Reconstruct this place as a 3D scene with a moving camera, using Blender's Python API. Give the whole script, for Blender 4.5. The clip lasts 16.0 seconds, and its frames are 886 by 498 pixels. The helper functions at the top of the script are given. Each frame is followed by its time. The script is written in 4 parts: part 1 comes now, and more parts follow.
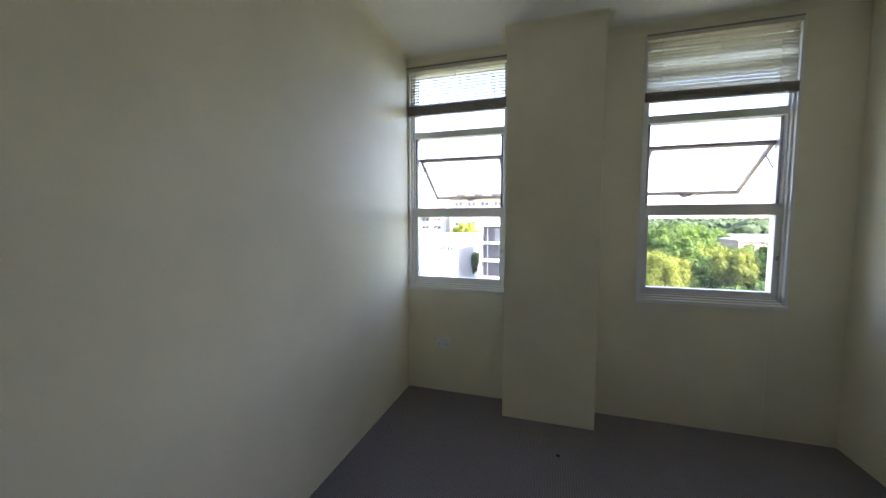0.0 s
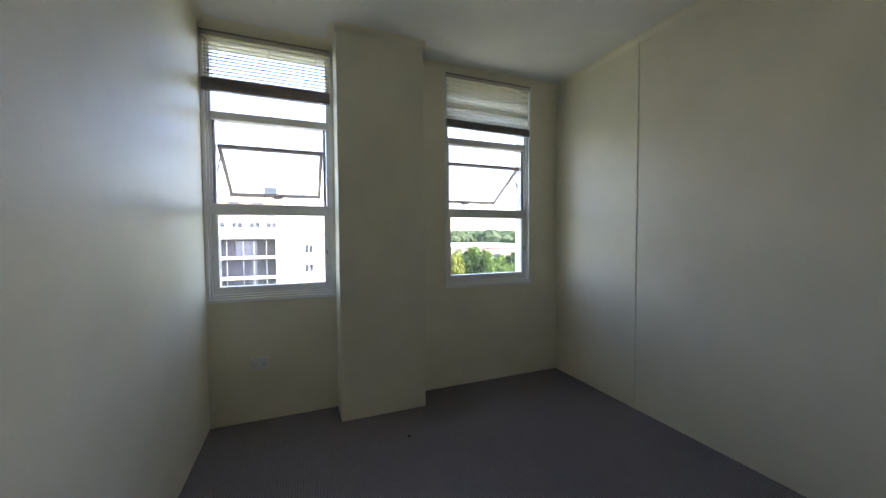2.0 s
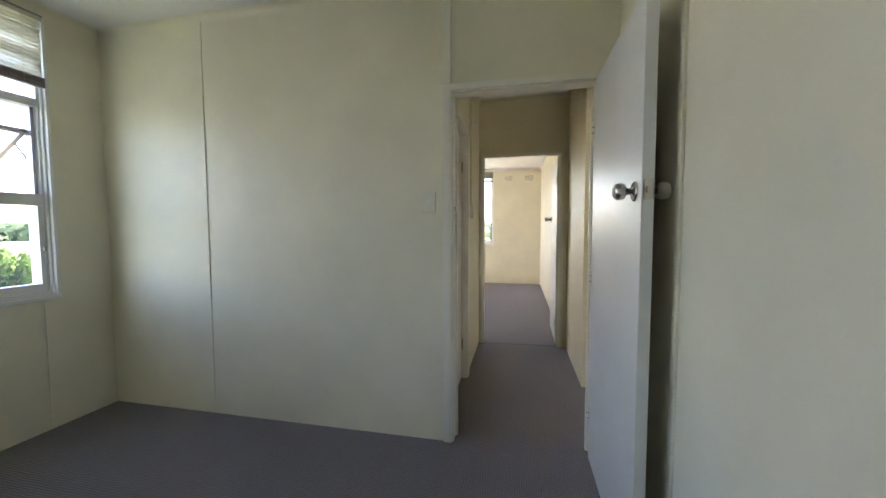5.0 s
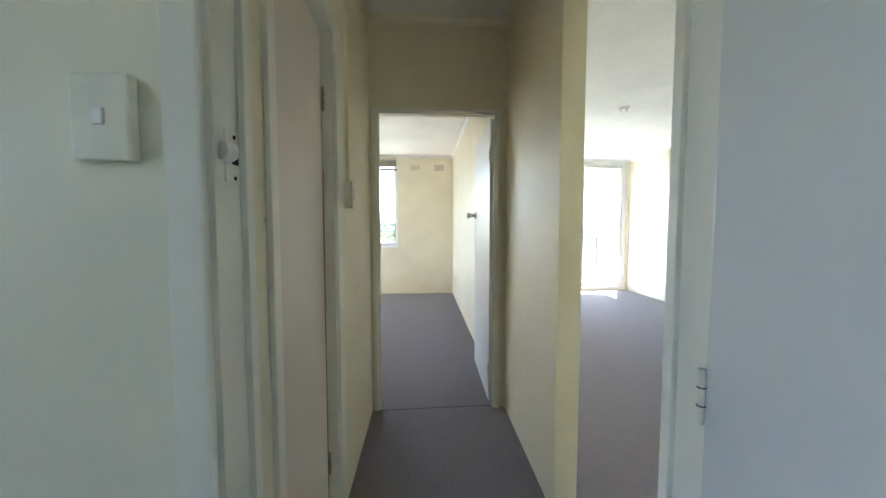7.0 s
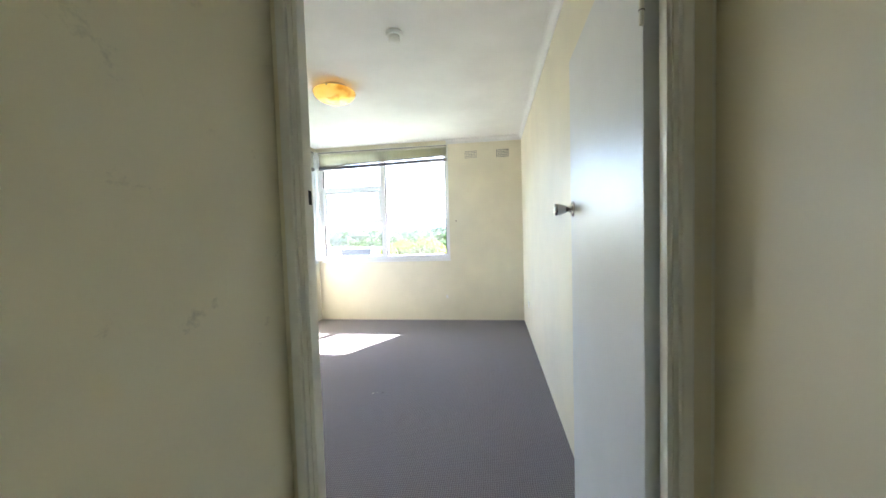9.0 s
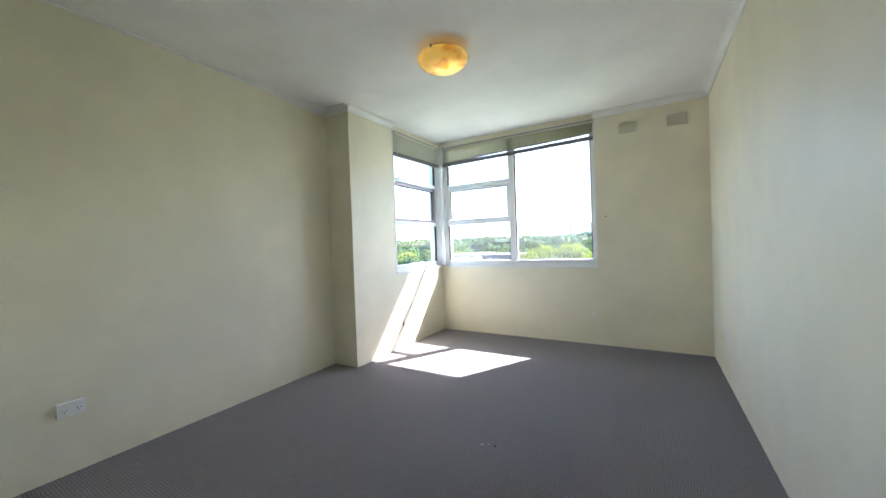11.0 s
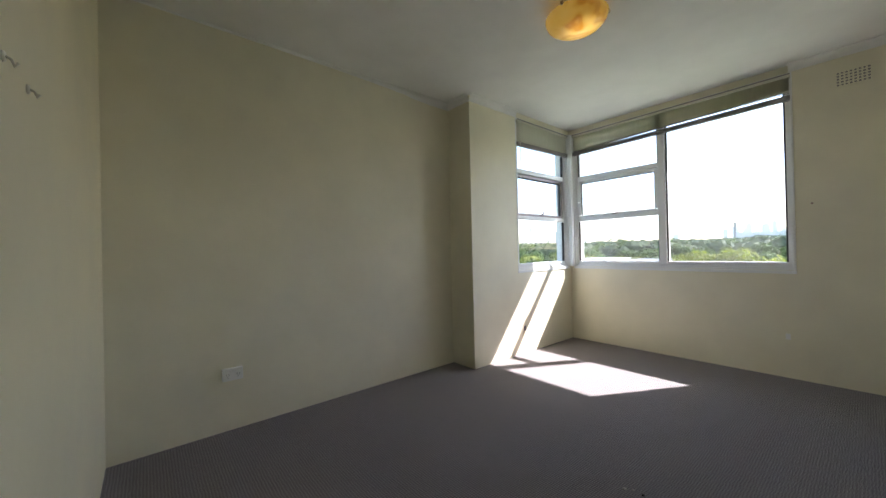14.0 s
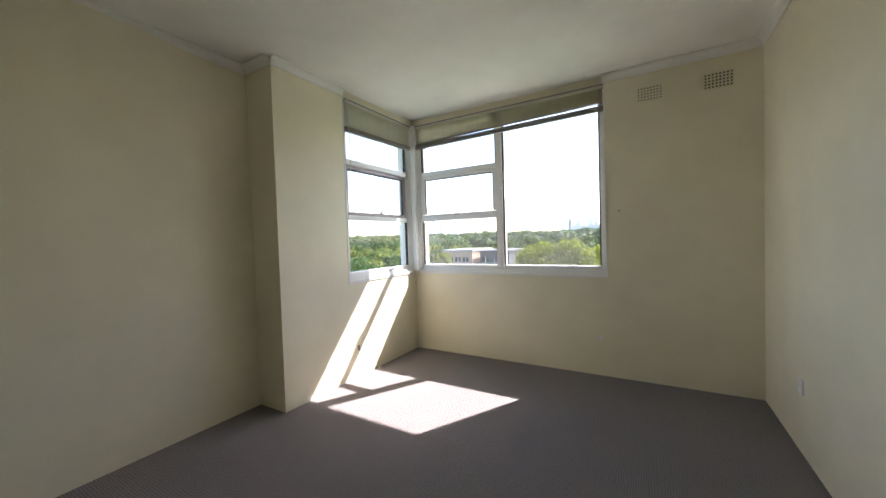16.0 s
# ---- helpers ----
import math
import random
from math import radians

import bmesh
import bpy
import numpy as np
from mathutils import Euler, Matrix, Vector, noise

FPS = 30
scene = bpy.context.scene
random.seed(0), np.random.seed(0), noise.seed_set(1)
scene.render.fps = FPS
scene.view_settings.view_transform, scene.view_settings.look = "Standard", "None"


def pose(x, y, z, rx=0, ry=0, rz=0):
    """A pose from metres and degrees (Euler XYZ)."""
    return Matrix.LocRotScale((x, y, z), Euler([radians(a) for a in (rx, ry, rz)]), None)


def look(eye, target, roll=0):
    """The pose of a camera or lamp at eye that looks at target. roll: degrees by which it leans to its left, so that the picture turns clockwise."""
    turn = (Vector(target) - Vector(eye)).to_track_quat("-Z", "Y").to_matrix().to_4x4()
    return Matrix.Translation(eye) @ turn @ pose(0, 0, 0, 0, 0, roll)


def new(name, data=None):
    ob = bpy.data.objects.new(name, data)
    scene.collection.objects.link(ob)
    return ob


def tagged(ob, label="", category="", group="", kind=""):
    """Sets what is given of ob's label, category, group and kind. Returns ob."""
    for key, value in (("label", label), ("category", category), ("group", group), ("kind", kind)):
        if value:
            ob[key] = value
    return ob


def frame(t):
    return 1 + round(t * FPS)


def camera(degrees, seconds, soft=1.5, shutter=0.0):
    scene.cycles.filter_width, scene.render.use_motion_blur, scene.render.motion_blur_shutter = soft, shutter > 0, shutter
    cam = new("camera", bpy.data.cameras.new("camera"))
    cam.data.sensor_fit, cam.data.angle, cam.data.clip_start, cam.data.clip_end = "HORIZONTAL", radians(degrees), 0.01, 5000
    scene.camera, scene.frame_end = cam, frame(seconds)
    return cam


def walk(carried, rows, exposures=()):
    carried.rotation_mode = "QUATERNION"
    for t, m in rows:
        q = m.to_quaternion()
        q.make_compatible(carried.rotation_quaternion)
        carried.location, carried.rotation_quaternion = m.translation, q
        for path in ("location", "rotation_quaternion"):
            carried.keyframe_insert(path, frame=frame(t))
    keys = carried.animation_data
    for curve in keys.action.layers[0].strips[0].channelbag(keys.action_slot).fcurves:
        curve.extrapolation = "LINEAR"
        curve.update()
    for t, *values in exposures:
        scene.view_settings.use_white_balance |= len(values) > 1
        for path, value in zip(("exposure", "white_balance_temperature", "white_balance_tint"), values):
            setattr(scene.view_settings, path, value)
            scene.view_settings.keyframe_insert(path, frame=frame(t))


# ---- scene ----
cam = camera(102.7, 16.0)
PATH = [
    (0, (-0.055, -0.024, 1.364), (-1.96, -0.614, 1.221), 0.1),
    (0.5, (-0.144, -0.246, 1.339), (-2.117, -0.546, 1.205), -0.1),
    (1, (-0.202, -0.415, 1.293), (-2.198, -0.321, 1.192), 0.1),
    (1.5, (-0.165, -0.507, 1.277), (-2.106, -0.03, 1.191), -0.1),
    (2, (-0.042, -0.579, 1.269), (-1.896, 0.167, 1.193), -0.3),
    (2.5, (0.063, -0.63, 1.292), (-1.668, 0.367, 1.199), -0.2),
    (3, (0.089, -0.679, 1.271), (-1.412, 0.639, 1.186), -0.3),
    (3.5, (0.117, -0.67, 1.268), (-1.141, 0.882, 1.18), -0.3),
    (4, (0.147, -0.634, 1.274), (-0.856, 1.094, 1.181), -0.3),
    (4.5, (0.162, -0.57, 1.277), (-0.564, 1.291, 1.179), -0.3),
    (5, (0.155, -0.353, 1.267), (-0.258, 1.6, 1.155), -0.2),
    (7.3, (0.09, 1.376, 1.271), (0.207, 3.369, 1.15), -0.1),
    (7.5, (0.105, 1.545, 1.276), (0.222, 3.537, 1.151), -0.2),
    (8, (0.161, 1.969, 1.286), (0.186, 3.965, 1.169), -1.0),
    (8.5, (0.186, 2.339, 1.287), (0.075, 4.333, 1.183), -1.6),
    (9, (0.225, 2.775, 1.297), (-0.054, 4.754, 1.208), -1.7),
    (9.5, (0.215, 3.054, 1.294), (-0.277, 4.991, 1.218), -1.9),
    (12, (0.04, 3.756, 1.173), (-1.249, 5.285, 1.17), -1.7),
    (12.5, (-0.007, 3.788, 1.154), (-1.423, 5.2, 1.161), -1.5),
    (13, (-0.012, 3.797, 1.135), (-1.528, 5.101, 1.154), -1.4),
    (13.5, (-0.024, 3.797, 1.137), (-1.569, 5.067, 1.154), -1.3),
    (14, (-0.017, 3.791, 1.152), (-1.552, 5.073, 1.161), -1.3),
    (14.5, (-0.003, 3.846, 1.175), (-1.42, 5.257, 1.168), -1.6),
    (15, (0.0, 3.967, 1.22), (-1.237, 5.539, 1.188), -1.8),
    (15.5, (-0.039, 4.198, 1.237), (-1.121, 5.879, 1.192), -1.7),
    (16, (-0.07, 4.542, 1.277), (-1.081, 6.267, 1.219), -1.8),
]
walk(cam, [(t, look(eye, target, roll)) for t, eye, target, roll in PATH],
     exposures=[(0.0, 3.27, 6580, 29), (1.5, 3.12, 6450, 29), (2.5, 3.12, 6620, 29), (3.5, 3.27, 6650, 27), (4.1, 3.82, 6700, 26), (5.0, 4.0, 6680, 26), (7.3, 4.12, 5880, 18), (8.5, 4.1, 5840, 18),
                (9.5, 3.6, 5760, 16), (11.0, 3.05, 5650, 15), (12.0, 2.52, 5620, 15), (14.0, 2.15, 6130, 17), (16.0, 2.15, 6450, 18)])

# ---- world, sun, exposure ----
SUN_DIR = Vector((0.487, 0.874, 1.05)).normalized()      # towards the sun
world = bpy.data.worlds.new("sky")
scene.world = world
world.use_nodes = True
wn = world.node_tree.nodes
sky = wn.new("ShaderNodeTexSky")
sky.sky_type = 'NISHITA'
sky.sun_disc = False
sky.sun_elevation = math.asin(SUN_DIR.z)
sky.sun_rotation = math.atan2(SUN_DIR.x, SUN_DIR.y)
sky.air_density, sky.dust_density, sky.ozone_density = 1.0, 1.2, 1.0
wn["Background"].inputs["Strength"].default_value = 0.15
world.node_tree.links.new(sky.outputs[0], wn["Background"].inputs["Color"])
sun = new("sun", bpy.data.lights.new("sun", 'SUN'))
sun.data.energy, sun.data.angle, sun.data.color = 5.0, radians(0.5), (1.0, 0.95, 0.87)
sun.matrix_world = look(SUN_DIR * 50, (0, 0, 0))


# ---- materials ----
def nodes_of(name):
    m = bpy.data.materials.new(name)
    m.use_nodes = True
    t = m.node_tree
    return m, t.nodes, t.links, t.nodes["Principled BSDF"]


def coords(n, l, scale):
    tc = n.new("ShaderNodeTexCoord")
    mp = n.new("ShaderNodeMapping")
    mp.inputs["Scale"].default_value = scale if isinstance(scale, tuple) else (scale,) * 3
    l.new(tc.outputs["Object"], mp.inputs["Vector"])
    return mp.outputs[0]


def noise_tex(n, l, vec, scale, detail=4.0, rough=0.55):
    t = n.new("ShaderNodeTexNoise")
    t.inputs["Scale"].default_value, t.inputs["Detail"].default_value, t.inputs["Roughness"].default_value = scale, detail, rough
    l.new(vec, t.inputs["Vector"])
    return t.outputs["Fac"]


def ramp(n, l, fac, stops):
    r = n.new("ShaderNodeValToRGB")
    e = r.color_ramp.elements
    while len(e) < len(stops):
        e.new(0.5)
    for el, (p, c) in zip(e, stops):
        el.position, el.color = p, (*c, 1) if len(c) == 3 else c
    l.new(fac, r.inputs[0])
    return r.outputs[0]


def mixc(n, l, fac, a, b, mode='MIX'):
    m = n.new("ShaderNodeMix")
    m.data_type, m.blend_type = 'RGBA', mode
    for sock, v in ((m.inputs[0], fac), (m.inputs[6], a), (m.inputs[7], b)):
        if isinstance(v, (int, float)):
            sock.default_value = v
        elif isinstance(v, tuple):
            sock.default_value = (*v, 1)
        else:
            l.new(v, sock)
    return m.outputs[2]


def bump(n, l, b, height, strength, distance=0.01):
    k = n.new("ShaderNodeBump")
    k.inputs["Strength"].default_value, k.inputs["Distance"].default_value = strength, distance
    l.new(height, k.inputs["Height"])
    l.new(k.outputs[0], b.inputs["Normal"])


def painted(name, col, rough, grain=60.0, relief=0.12, scuff=0.0, var=0.04):
    """Brushed or rolled paint with slight unevenness, and scuffs where wanted."""
    m, n, l, b = nodes_of(name)
    v = coords(n, l, 1.0)
    big = noise_tex(n, l, v, 1.7, 3)
    fine = noise_tex(n, l, v, grain, 3)
    dark = tuple(c * (1 - 2 * var) for c in col)
    light = tuple(min(1, c * (1 + var)) for c in col)
    c = ramp(n, l, big, [(0.3, dark), (0.7, light)])
    if scuff:
        s = ramp(n, l, noise_tex(n, l, coords(n, l, (5.0, 5.0, 7.0)), 1.6, 6, 0.65), [(0.63, (0, 0, 0)), (0.70, (scuff,) * 3)])
        c = mixc(n, l, s, c, (0.22, 0.19, 0.14))
    l.new(c, b.inputs["Base Color"])
    r = ramp(n, l, big, [(0.2, (rough * 0.85,) * 3), (0.8, (rough * 1.15,) * 3)])
    l.new(r, b.inputs["Roughness"])
    bump(n, l, b, fine, relief, 0.002)
    return m


def plain(name, col, rough=0.5, metal=0.0, var=0.12, scale=20.0, relief=0.0):
    m, n, l, b = nodes_of(name)
    f = noise_tex(n, l, coords(n, l, 1.0), scale, 5)
    l.new(ramp(n, l, f, [(0.25, tuple(c * (1 - var) for c in col)), (0.75, tuple(min(1, c * (1 + var)) for c in col))]), b.inputs["Base Color"])
    b.inputs["Roughness"].default_value, b.inputs["Metallic"].default_value = rough, metal
    if relief:
        bump(n, l, b, f, relief, 0.01)
    return m


WALL = painted("cream_wall_paint", (0.87, 0.817, 0.64), 0.48, scuff=0.0)
WALL_HALL = painted("scuffed_cream_wall_paint", (0.85, 0.775, 0.56), 0.50, scuff=0.3)
WALL_WARM = painted("warm_cream_hall_paint", (0.85, 0.77, 0.55), 0.50)
CEIL = painted("ceiling_paint", (0.885, 0.88, 0.85), 0.7)
TRIM = painted("white_gloss_trim_paint", (0.88, 0.845, 0.73), 0.45, grain=40, relief=0.02, var=0.02)
DOORP = painted("off_white_gloss_door_paint", (0.76, 0.765, 0.735), 0.36, grain=18, relief=0.08)
PINK = painted("pale_pinkish_door_paint", (0.78, 0.69, 0.60), 0.32, grain=18, relief=0.15)
FRAME = painted("white_window_paint", (0.86, 0.86, 0.85), 0.38, grain=30, relief=0.06, var=0.02)
ALU = plain("anodised_aluminium", (0.42, 0.40, 0.42), 0.38, 0.75)
ALU_DARK = plain("weathered_sash_metal", (0.30, 0.25, 0.25), 0.45, 0.5)
CHROME = plain("brushed_chrome", (0.62, 0.60, 0.57), 0.22, 1.0)
KNOB_PALE = plain("cream_plastic_knob", (0.72, 0.68, 0.60), 0.3)
PLASTIC = plain("white_switch_plastic", (0.88, 0.87, 0.84), 0.35, var=0.04)
CREAM_PLASTIC = plain("aged_cream_plastic", (0.86, 0.82, 0.67), 0.4, var=0.06)
DARK = plain("dark_cavity", (0.03, 0.028, 0.025), 0.8)
RAW = plain("bare_orange_timber", (0.50, 0.20, 0.07), 0.6, var=0.3, scale=9)
SLAT = plain("cream_blind_slat", (0.68, 0.645, 0.54), 0.4, var=0.06)


def let_light_through(m, share):
    """Thin plastic that passes part of the daylight behind it."""
    n, l = m.node_tree.nodes, m.node_tree.links
    b = n["Principled BSDF"]
    tl, mx = n.new("ShaderNodeBsdfTranslucent"), n.new("ShaderNodeMixShader")
    l.new(b.inputs["Base Color"].links[0].from_socket, tl.inputs[0])
    mx.inputs[0].default_value = share
    l.new(b.outputs[0], mx.inputs[1])
    l.new(tl.outputs[0], mx.inputs[2])
    l.new(mx.outputs[0], n["Material Output"].inputs[0])


let_light_through(SLAT, 0.13)
SLAT_DARK = plain("grey_brown_blind_rail", (0.27, 0.24, 0.235), 0.4, var=0.15)
CONC = plain("white_rendered_concrete", (0.66, 0.65, 0.63), 0.8, var=0.06, scale=0.6)
CONC2 = plain("pale_rendered_facade", (0.42, 0.39, 0.345), 0.85, var=0.08, scale=0.5)
OCHRE = plain("ochre_parapet", (0.34, 0.23, 0.12), 0.8)
BRICKY = plain("pale_brick_facade", (0.38, 0.27, 0.22), 0.85, var=0.15, scale=2)
DARK_BRICK_RECESS = plain("dark_brick_and_recess_shade", (0.075, 0.075, 0.09), 0.85, var=0.2, scale=2)
ROOFM = plain("grey_metal_roof", (0.28, 0.285, 0.29), 0.5, var=0.1, scale=1.0)
WINDARK = plain("dark_window_glass", (0.035, 0.045, 0.055), 0.12, var=0.4, scale=0.4)
# darkened for the balcony recesses: their shade is put into the colour
CURTAIN = plain("blue_grey_curtain_in_shade", (0.06, 0.07, 0.095), 0.9, var=0.2, scale=3)
PALE_CURTAIN = plain("pale_blue_grey_curtain", (0.20, 0.22, 0.26), 0.9, var=0.3, scale=3)
BARK = plain("bark", (0.13, 0.10, 0.075), 0.9, var=0.3, scale=6)
ASPH = plain("asphalt", (0.06, 0.06, 0.065), 0.9, var=0.25, scale=0.3)
RAILM = plain("dark_balcony_rail", (0.07, 0.06, 0.06), 0.5)
SCREWM = plain("brass_hinge_metal", (0.42, 0.36, 0.26), 0.4, 0.9)
# pale because the distance haze is put into the facade colour
HAZE = plain("haze_tinted_facade", (0.80, 0.77, 0.74), 0.9, var=0.15, scale=0.01)


def carpet_material():
    m, n, l, b = nodes_of("grey_loop_pile_carpet")
    v = coords(n, l, 1.0)
    sep = n.new("ShaderNodeSeparateXYZ")
    wob = n.new("ShaderNodeTexNoise")      # loops wander a few millimetres out of line
    wob.inputs["Scale"].default_value, wob.inputs["Detail"].default_value = 22.0, 3.0
    l.new(v, wob.inputs["Vector"])
    off = n.new("ShaderNodeVectorMath")
    off.operation = 'MULTIPLY_ADD'
    off.inputs[1].default_value = (0.016, 0.010, 0.0)
    l.new(wob.outputs["Color"], off.inputs[0])
    l.new(v, off.inputs[2])
    l.new(off.outputs[0], sep.inputs[0])

    def wave(sock, pitch):
        a = n.new("ShaderNodeMath")
        a.operation = 'MULTIPLY'
        a.inputs[1].default_value = 2 * math.pi / pitch
        l.new(sock, a.inputs[0])
        s = n.new("ShaderNodeMath")
        s.operation = 'SINE'
        l.new(a.outputs[0], s.inputs[0])
        return s.outputs[0]

    p = n.new("ShaderNodeMath")
    p.operation = 'ADD'
    l.new(wave(sep.outputs[0], 0.0115), p.inputs[0])
    l.new(wave(sep.outputs[1], 0.0135), p.inputs[1])
    q = n.new("ShaderNodeMapRange")
    q.inputs[1].default_value, q.inputs[2].default_value = -2.0, 2.0
    l.new(p.outputs[0], q.inputs[0])
    loops = q.outputs[0]
    fine = noise_tex(n, l, v, 260, 2)
    big = noise_tex(n, l, v, 2.2, 4)
    c = ramp(n, l, loops, [(0.15, (0.094, 0.081, 0.087)), (0.8, (0.285, 0.254, 0.262))])
    c = mixc(n, l, 0.35, c, ramp(n, l, fine, [(0.3, (0.07, 0.063, 0.066)), (0.7, (0.35, 0.315, 0.322))]))
    c = mixc(n, l, ramp(n, l, big, [(0.3, (0.0,) * 3), (0.75, (0.28,) * 3)]), c, (0.235, 0.212, 0.218))
    l.new(c, b.inputs["Base Color"])
    b.inputs["Roughness"].default_value = 0.95
    b.inputs["Specular IOR Level"].default_value = 0.15
    b.inputs["Sheen Weight"].default_value = 0.15
    bump(n, l, b, loops, 0.55, 0.007)
    return m


CARPET = carpet_material()


def glass_material():
    m = bpy.data.materials.new("window_glass")
    m.use_nodes = True
    n, l = m.node_tree.nodes, m.node_tree.links
    n.remove(n["Principled BSDF"])
    tr, gl, mx, fr = n.new("ShaderNodeBsdfTransparent"), n.new("ShaderNodeBsdfGlossy"), n.new("ShaderNodeMixShader"), n.new("ShaderNodeLayerWeight")
    pw, ad = n.new("ShaderNodeMath"), n.new("ShaderNodeMath")
    pw.operation, ad.operation = 'POWER', 'MULTIPLY_ADD'
    pw.inputs[1].default_value, ad.inputs[1].default_value, ad.inputs[2].default_value = 5.0, 0.8, 0.025
    tr.inputs[0].default_value = (0.94, 0.96, 0.95, 1)
    gl.inputs["Roughness"].default_value = 0.02
    l.new(fr.outputs["Facing"], pw.inputs[0])
    l.new(pw.outputs[0], ad.inputs[0])
    l.new(ad.outputs[0], mx.inputs[0])
    l.new(tr.outputs[0], mx.inputs[1])
    l.new(gl.outputs[0], mx.inputs[2])
    # thin film of dust that catches the sun, added to haze the view
    du, m2 = n.new("ShaderNodeBsdfTranslucent"), n.new("ShaderNodeMixShader")
    l.new(ramp(n, l, noise_tex(n, l, coords(n, l, 1.0), 3.0, 5), [(0.3, (0.009,) * 3), (0.75, (0.019,) * 3)]), m2.inputs[0])
    du.inputs[0].default_value = (0.9, 0.9, 0.88, 1)
    l.new(mx.outputs[0], m2.inputs[1])
    l.new(du.outputs[0], m2.inputs[2])
    l.new(m2.outputs[0], n["Material Output"].inputs[0])
    return m


GLASS = glass_material()


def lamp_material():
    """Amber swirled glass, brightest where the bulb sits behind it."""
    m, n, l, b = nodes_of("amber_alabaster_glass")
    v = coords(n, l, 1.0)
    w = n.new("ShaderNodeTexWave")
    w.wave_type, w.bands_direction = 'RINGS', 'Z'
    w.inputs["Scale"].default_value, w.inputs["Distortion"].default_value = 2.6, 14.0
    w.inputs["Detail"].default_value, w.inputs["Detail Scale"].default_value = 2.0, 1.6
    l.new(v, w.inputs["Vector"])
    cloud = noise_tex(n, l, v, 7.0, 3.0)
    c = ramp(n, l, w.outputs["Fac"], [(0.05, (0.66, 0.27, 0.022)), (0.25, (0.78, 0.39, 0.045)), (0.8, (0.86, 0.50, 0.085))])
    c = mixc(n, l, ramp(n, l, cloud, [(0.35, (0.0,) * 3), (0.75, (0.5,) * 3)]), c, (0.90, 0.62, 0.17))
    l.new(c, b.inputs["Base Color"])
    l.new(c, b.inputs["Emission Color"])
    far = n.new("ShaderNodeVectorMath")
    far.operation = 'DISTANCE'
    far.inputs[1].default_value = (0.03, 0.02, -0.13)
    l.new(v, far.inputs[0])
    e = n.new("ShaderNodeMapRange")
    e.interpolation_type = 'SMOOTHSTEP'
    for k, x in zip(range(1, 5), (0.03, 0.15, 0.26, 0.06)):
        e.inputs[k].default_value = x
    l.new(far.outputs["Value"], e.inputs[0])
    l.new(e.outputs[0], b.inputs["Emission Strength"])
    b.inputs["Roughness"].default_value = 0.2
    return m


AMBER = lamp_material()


def leaf_material(name, a, c, through_light=0.35):
    m, n, l, b = nodes_of(name)
    g = n.new("ShaderNodeNewGeometry")
    o = n.new("ShaderNodeObjectInfo")
    k = ramp(n, l, g.outputs["Random Per Island"], [(0.0, a), (1.0, c)])
    l.new(mixc(n, l, ramp(n, l, o.outputs["Random"], [(0.0, (0.0,) * 3), (1.0, (0.8,) * 3)]), k, tuple(0.7 * x for x in a)), b.inputs["Base Color"])
    b.inputs["Roughness"].default_value = 0.7
    b.inputs["Specular IOR Level"].default_value = 0.12
    tl, mx = n.new("ShaderNodeBsdfTranslucent"), n.new("ShaderNodeMixShader")
    l.new(b.inputs["Base Color"].links[0].from_socket, tl.inputs[0])
    mx.inputs[0].default_value = through_light
    l.new(b.outputs[0], mx.inputs[1])
    l.new(tl.outputs[0], mx.inputs[2])
    l.new(mx.outputs[0], n["Material Output"].inputs[0])
    return m


LEAF = leaf_material("green_leaves", (0.042, 0.088, 0.016), (0.115, 0.19, 0.032), 0.28)
LEAF_Y = leaf_material("yellow_green_leaves", (0.11, 0.145, 0.02), (0.25, 0.275, 0.045), 0.35)
# brighter copy of the yellow-green leaves; sunlight is put into its colour
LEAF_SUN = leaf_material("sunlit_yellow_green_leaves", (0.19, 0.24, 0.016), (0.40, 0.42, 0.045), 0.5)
# greyer than the near leaves: some distance haze is put into the colour
LEAF_FAR = leaf_material("haze_tinted_far_leaves", (0.055, 0.092, 0.045), (0.095, 0.135, 0.065), 0.35)


def grass_material():
    m, n, l, b = nodes_of("parkland_ground")
    v = coords(n, l, 1.0)
    c = ramp(n, l, noise_tex(n, l, v, 0.02, 6), [(0.35, (0.06, 0.10, 0.035)), (0.6, (0.12, 0.14, 0.06)), (0.75, (0.17, 0.15, 0.10))])
    l.new(c, b.inputs["Base Color"])
    b.inputs["Roughness"].default_value = 0.95
    return m


GRASS = grass_material()

# ---- mesh helpers ----
ORIGIN = {}


def box(bm, x0, x1, y0, y1, z0, z1, bevel=0.0):
    vs = [bm.verts.new((x, y, z)) for z in (z0, z1) for x, y in ((x0, y0), (x1, y0), (x1, y1), (x0, y1))]
    fs = [bm.faces.new([vs[i] for i in f]) for f in ((0, 3, 2, 1), (4, 5, 6, 7), (0, 1, 5, 4), (1, 2, 6, 5), (2, 3, 7, 6), (3, 0, 4, 7))]
    if bevel:
        es = list({e for f in fs for e in f.edges})
        bmesh.ops.bevel(bm, geom=es, offset=bevel, segments=2, affect='EDGES', profile=0.6)
    return bm


def boxbm(x0, x1, y0, y1, z0, z1, bevel=0.0):
    return box(bmesh.new(), min(x0, x1), max(x0, x1), min(y0, y1), max(y0, y1), min(z0, z1), max(z0, z1), bevel)


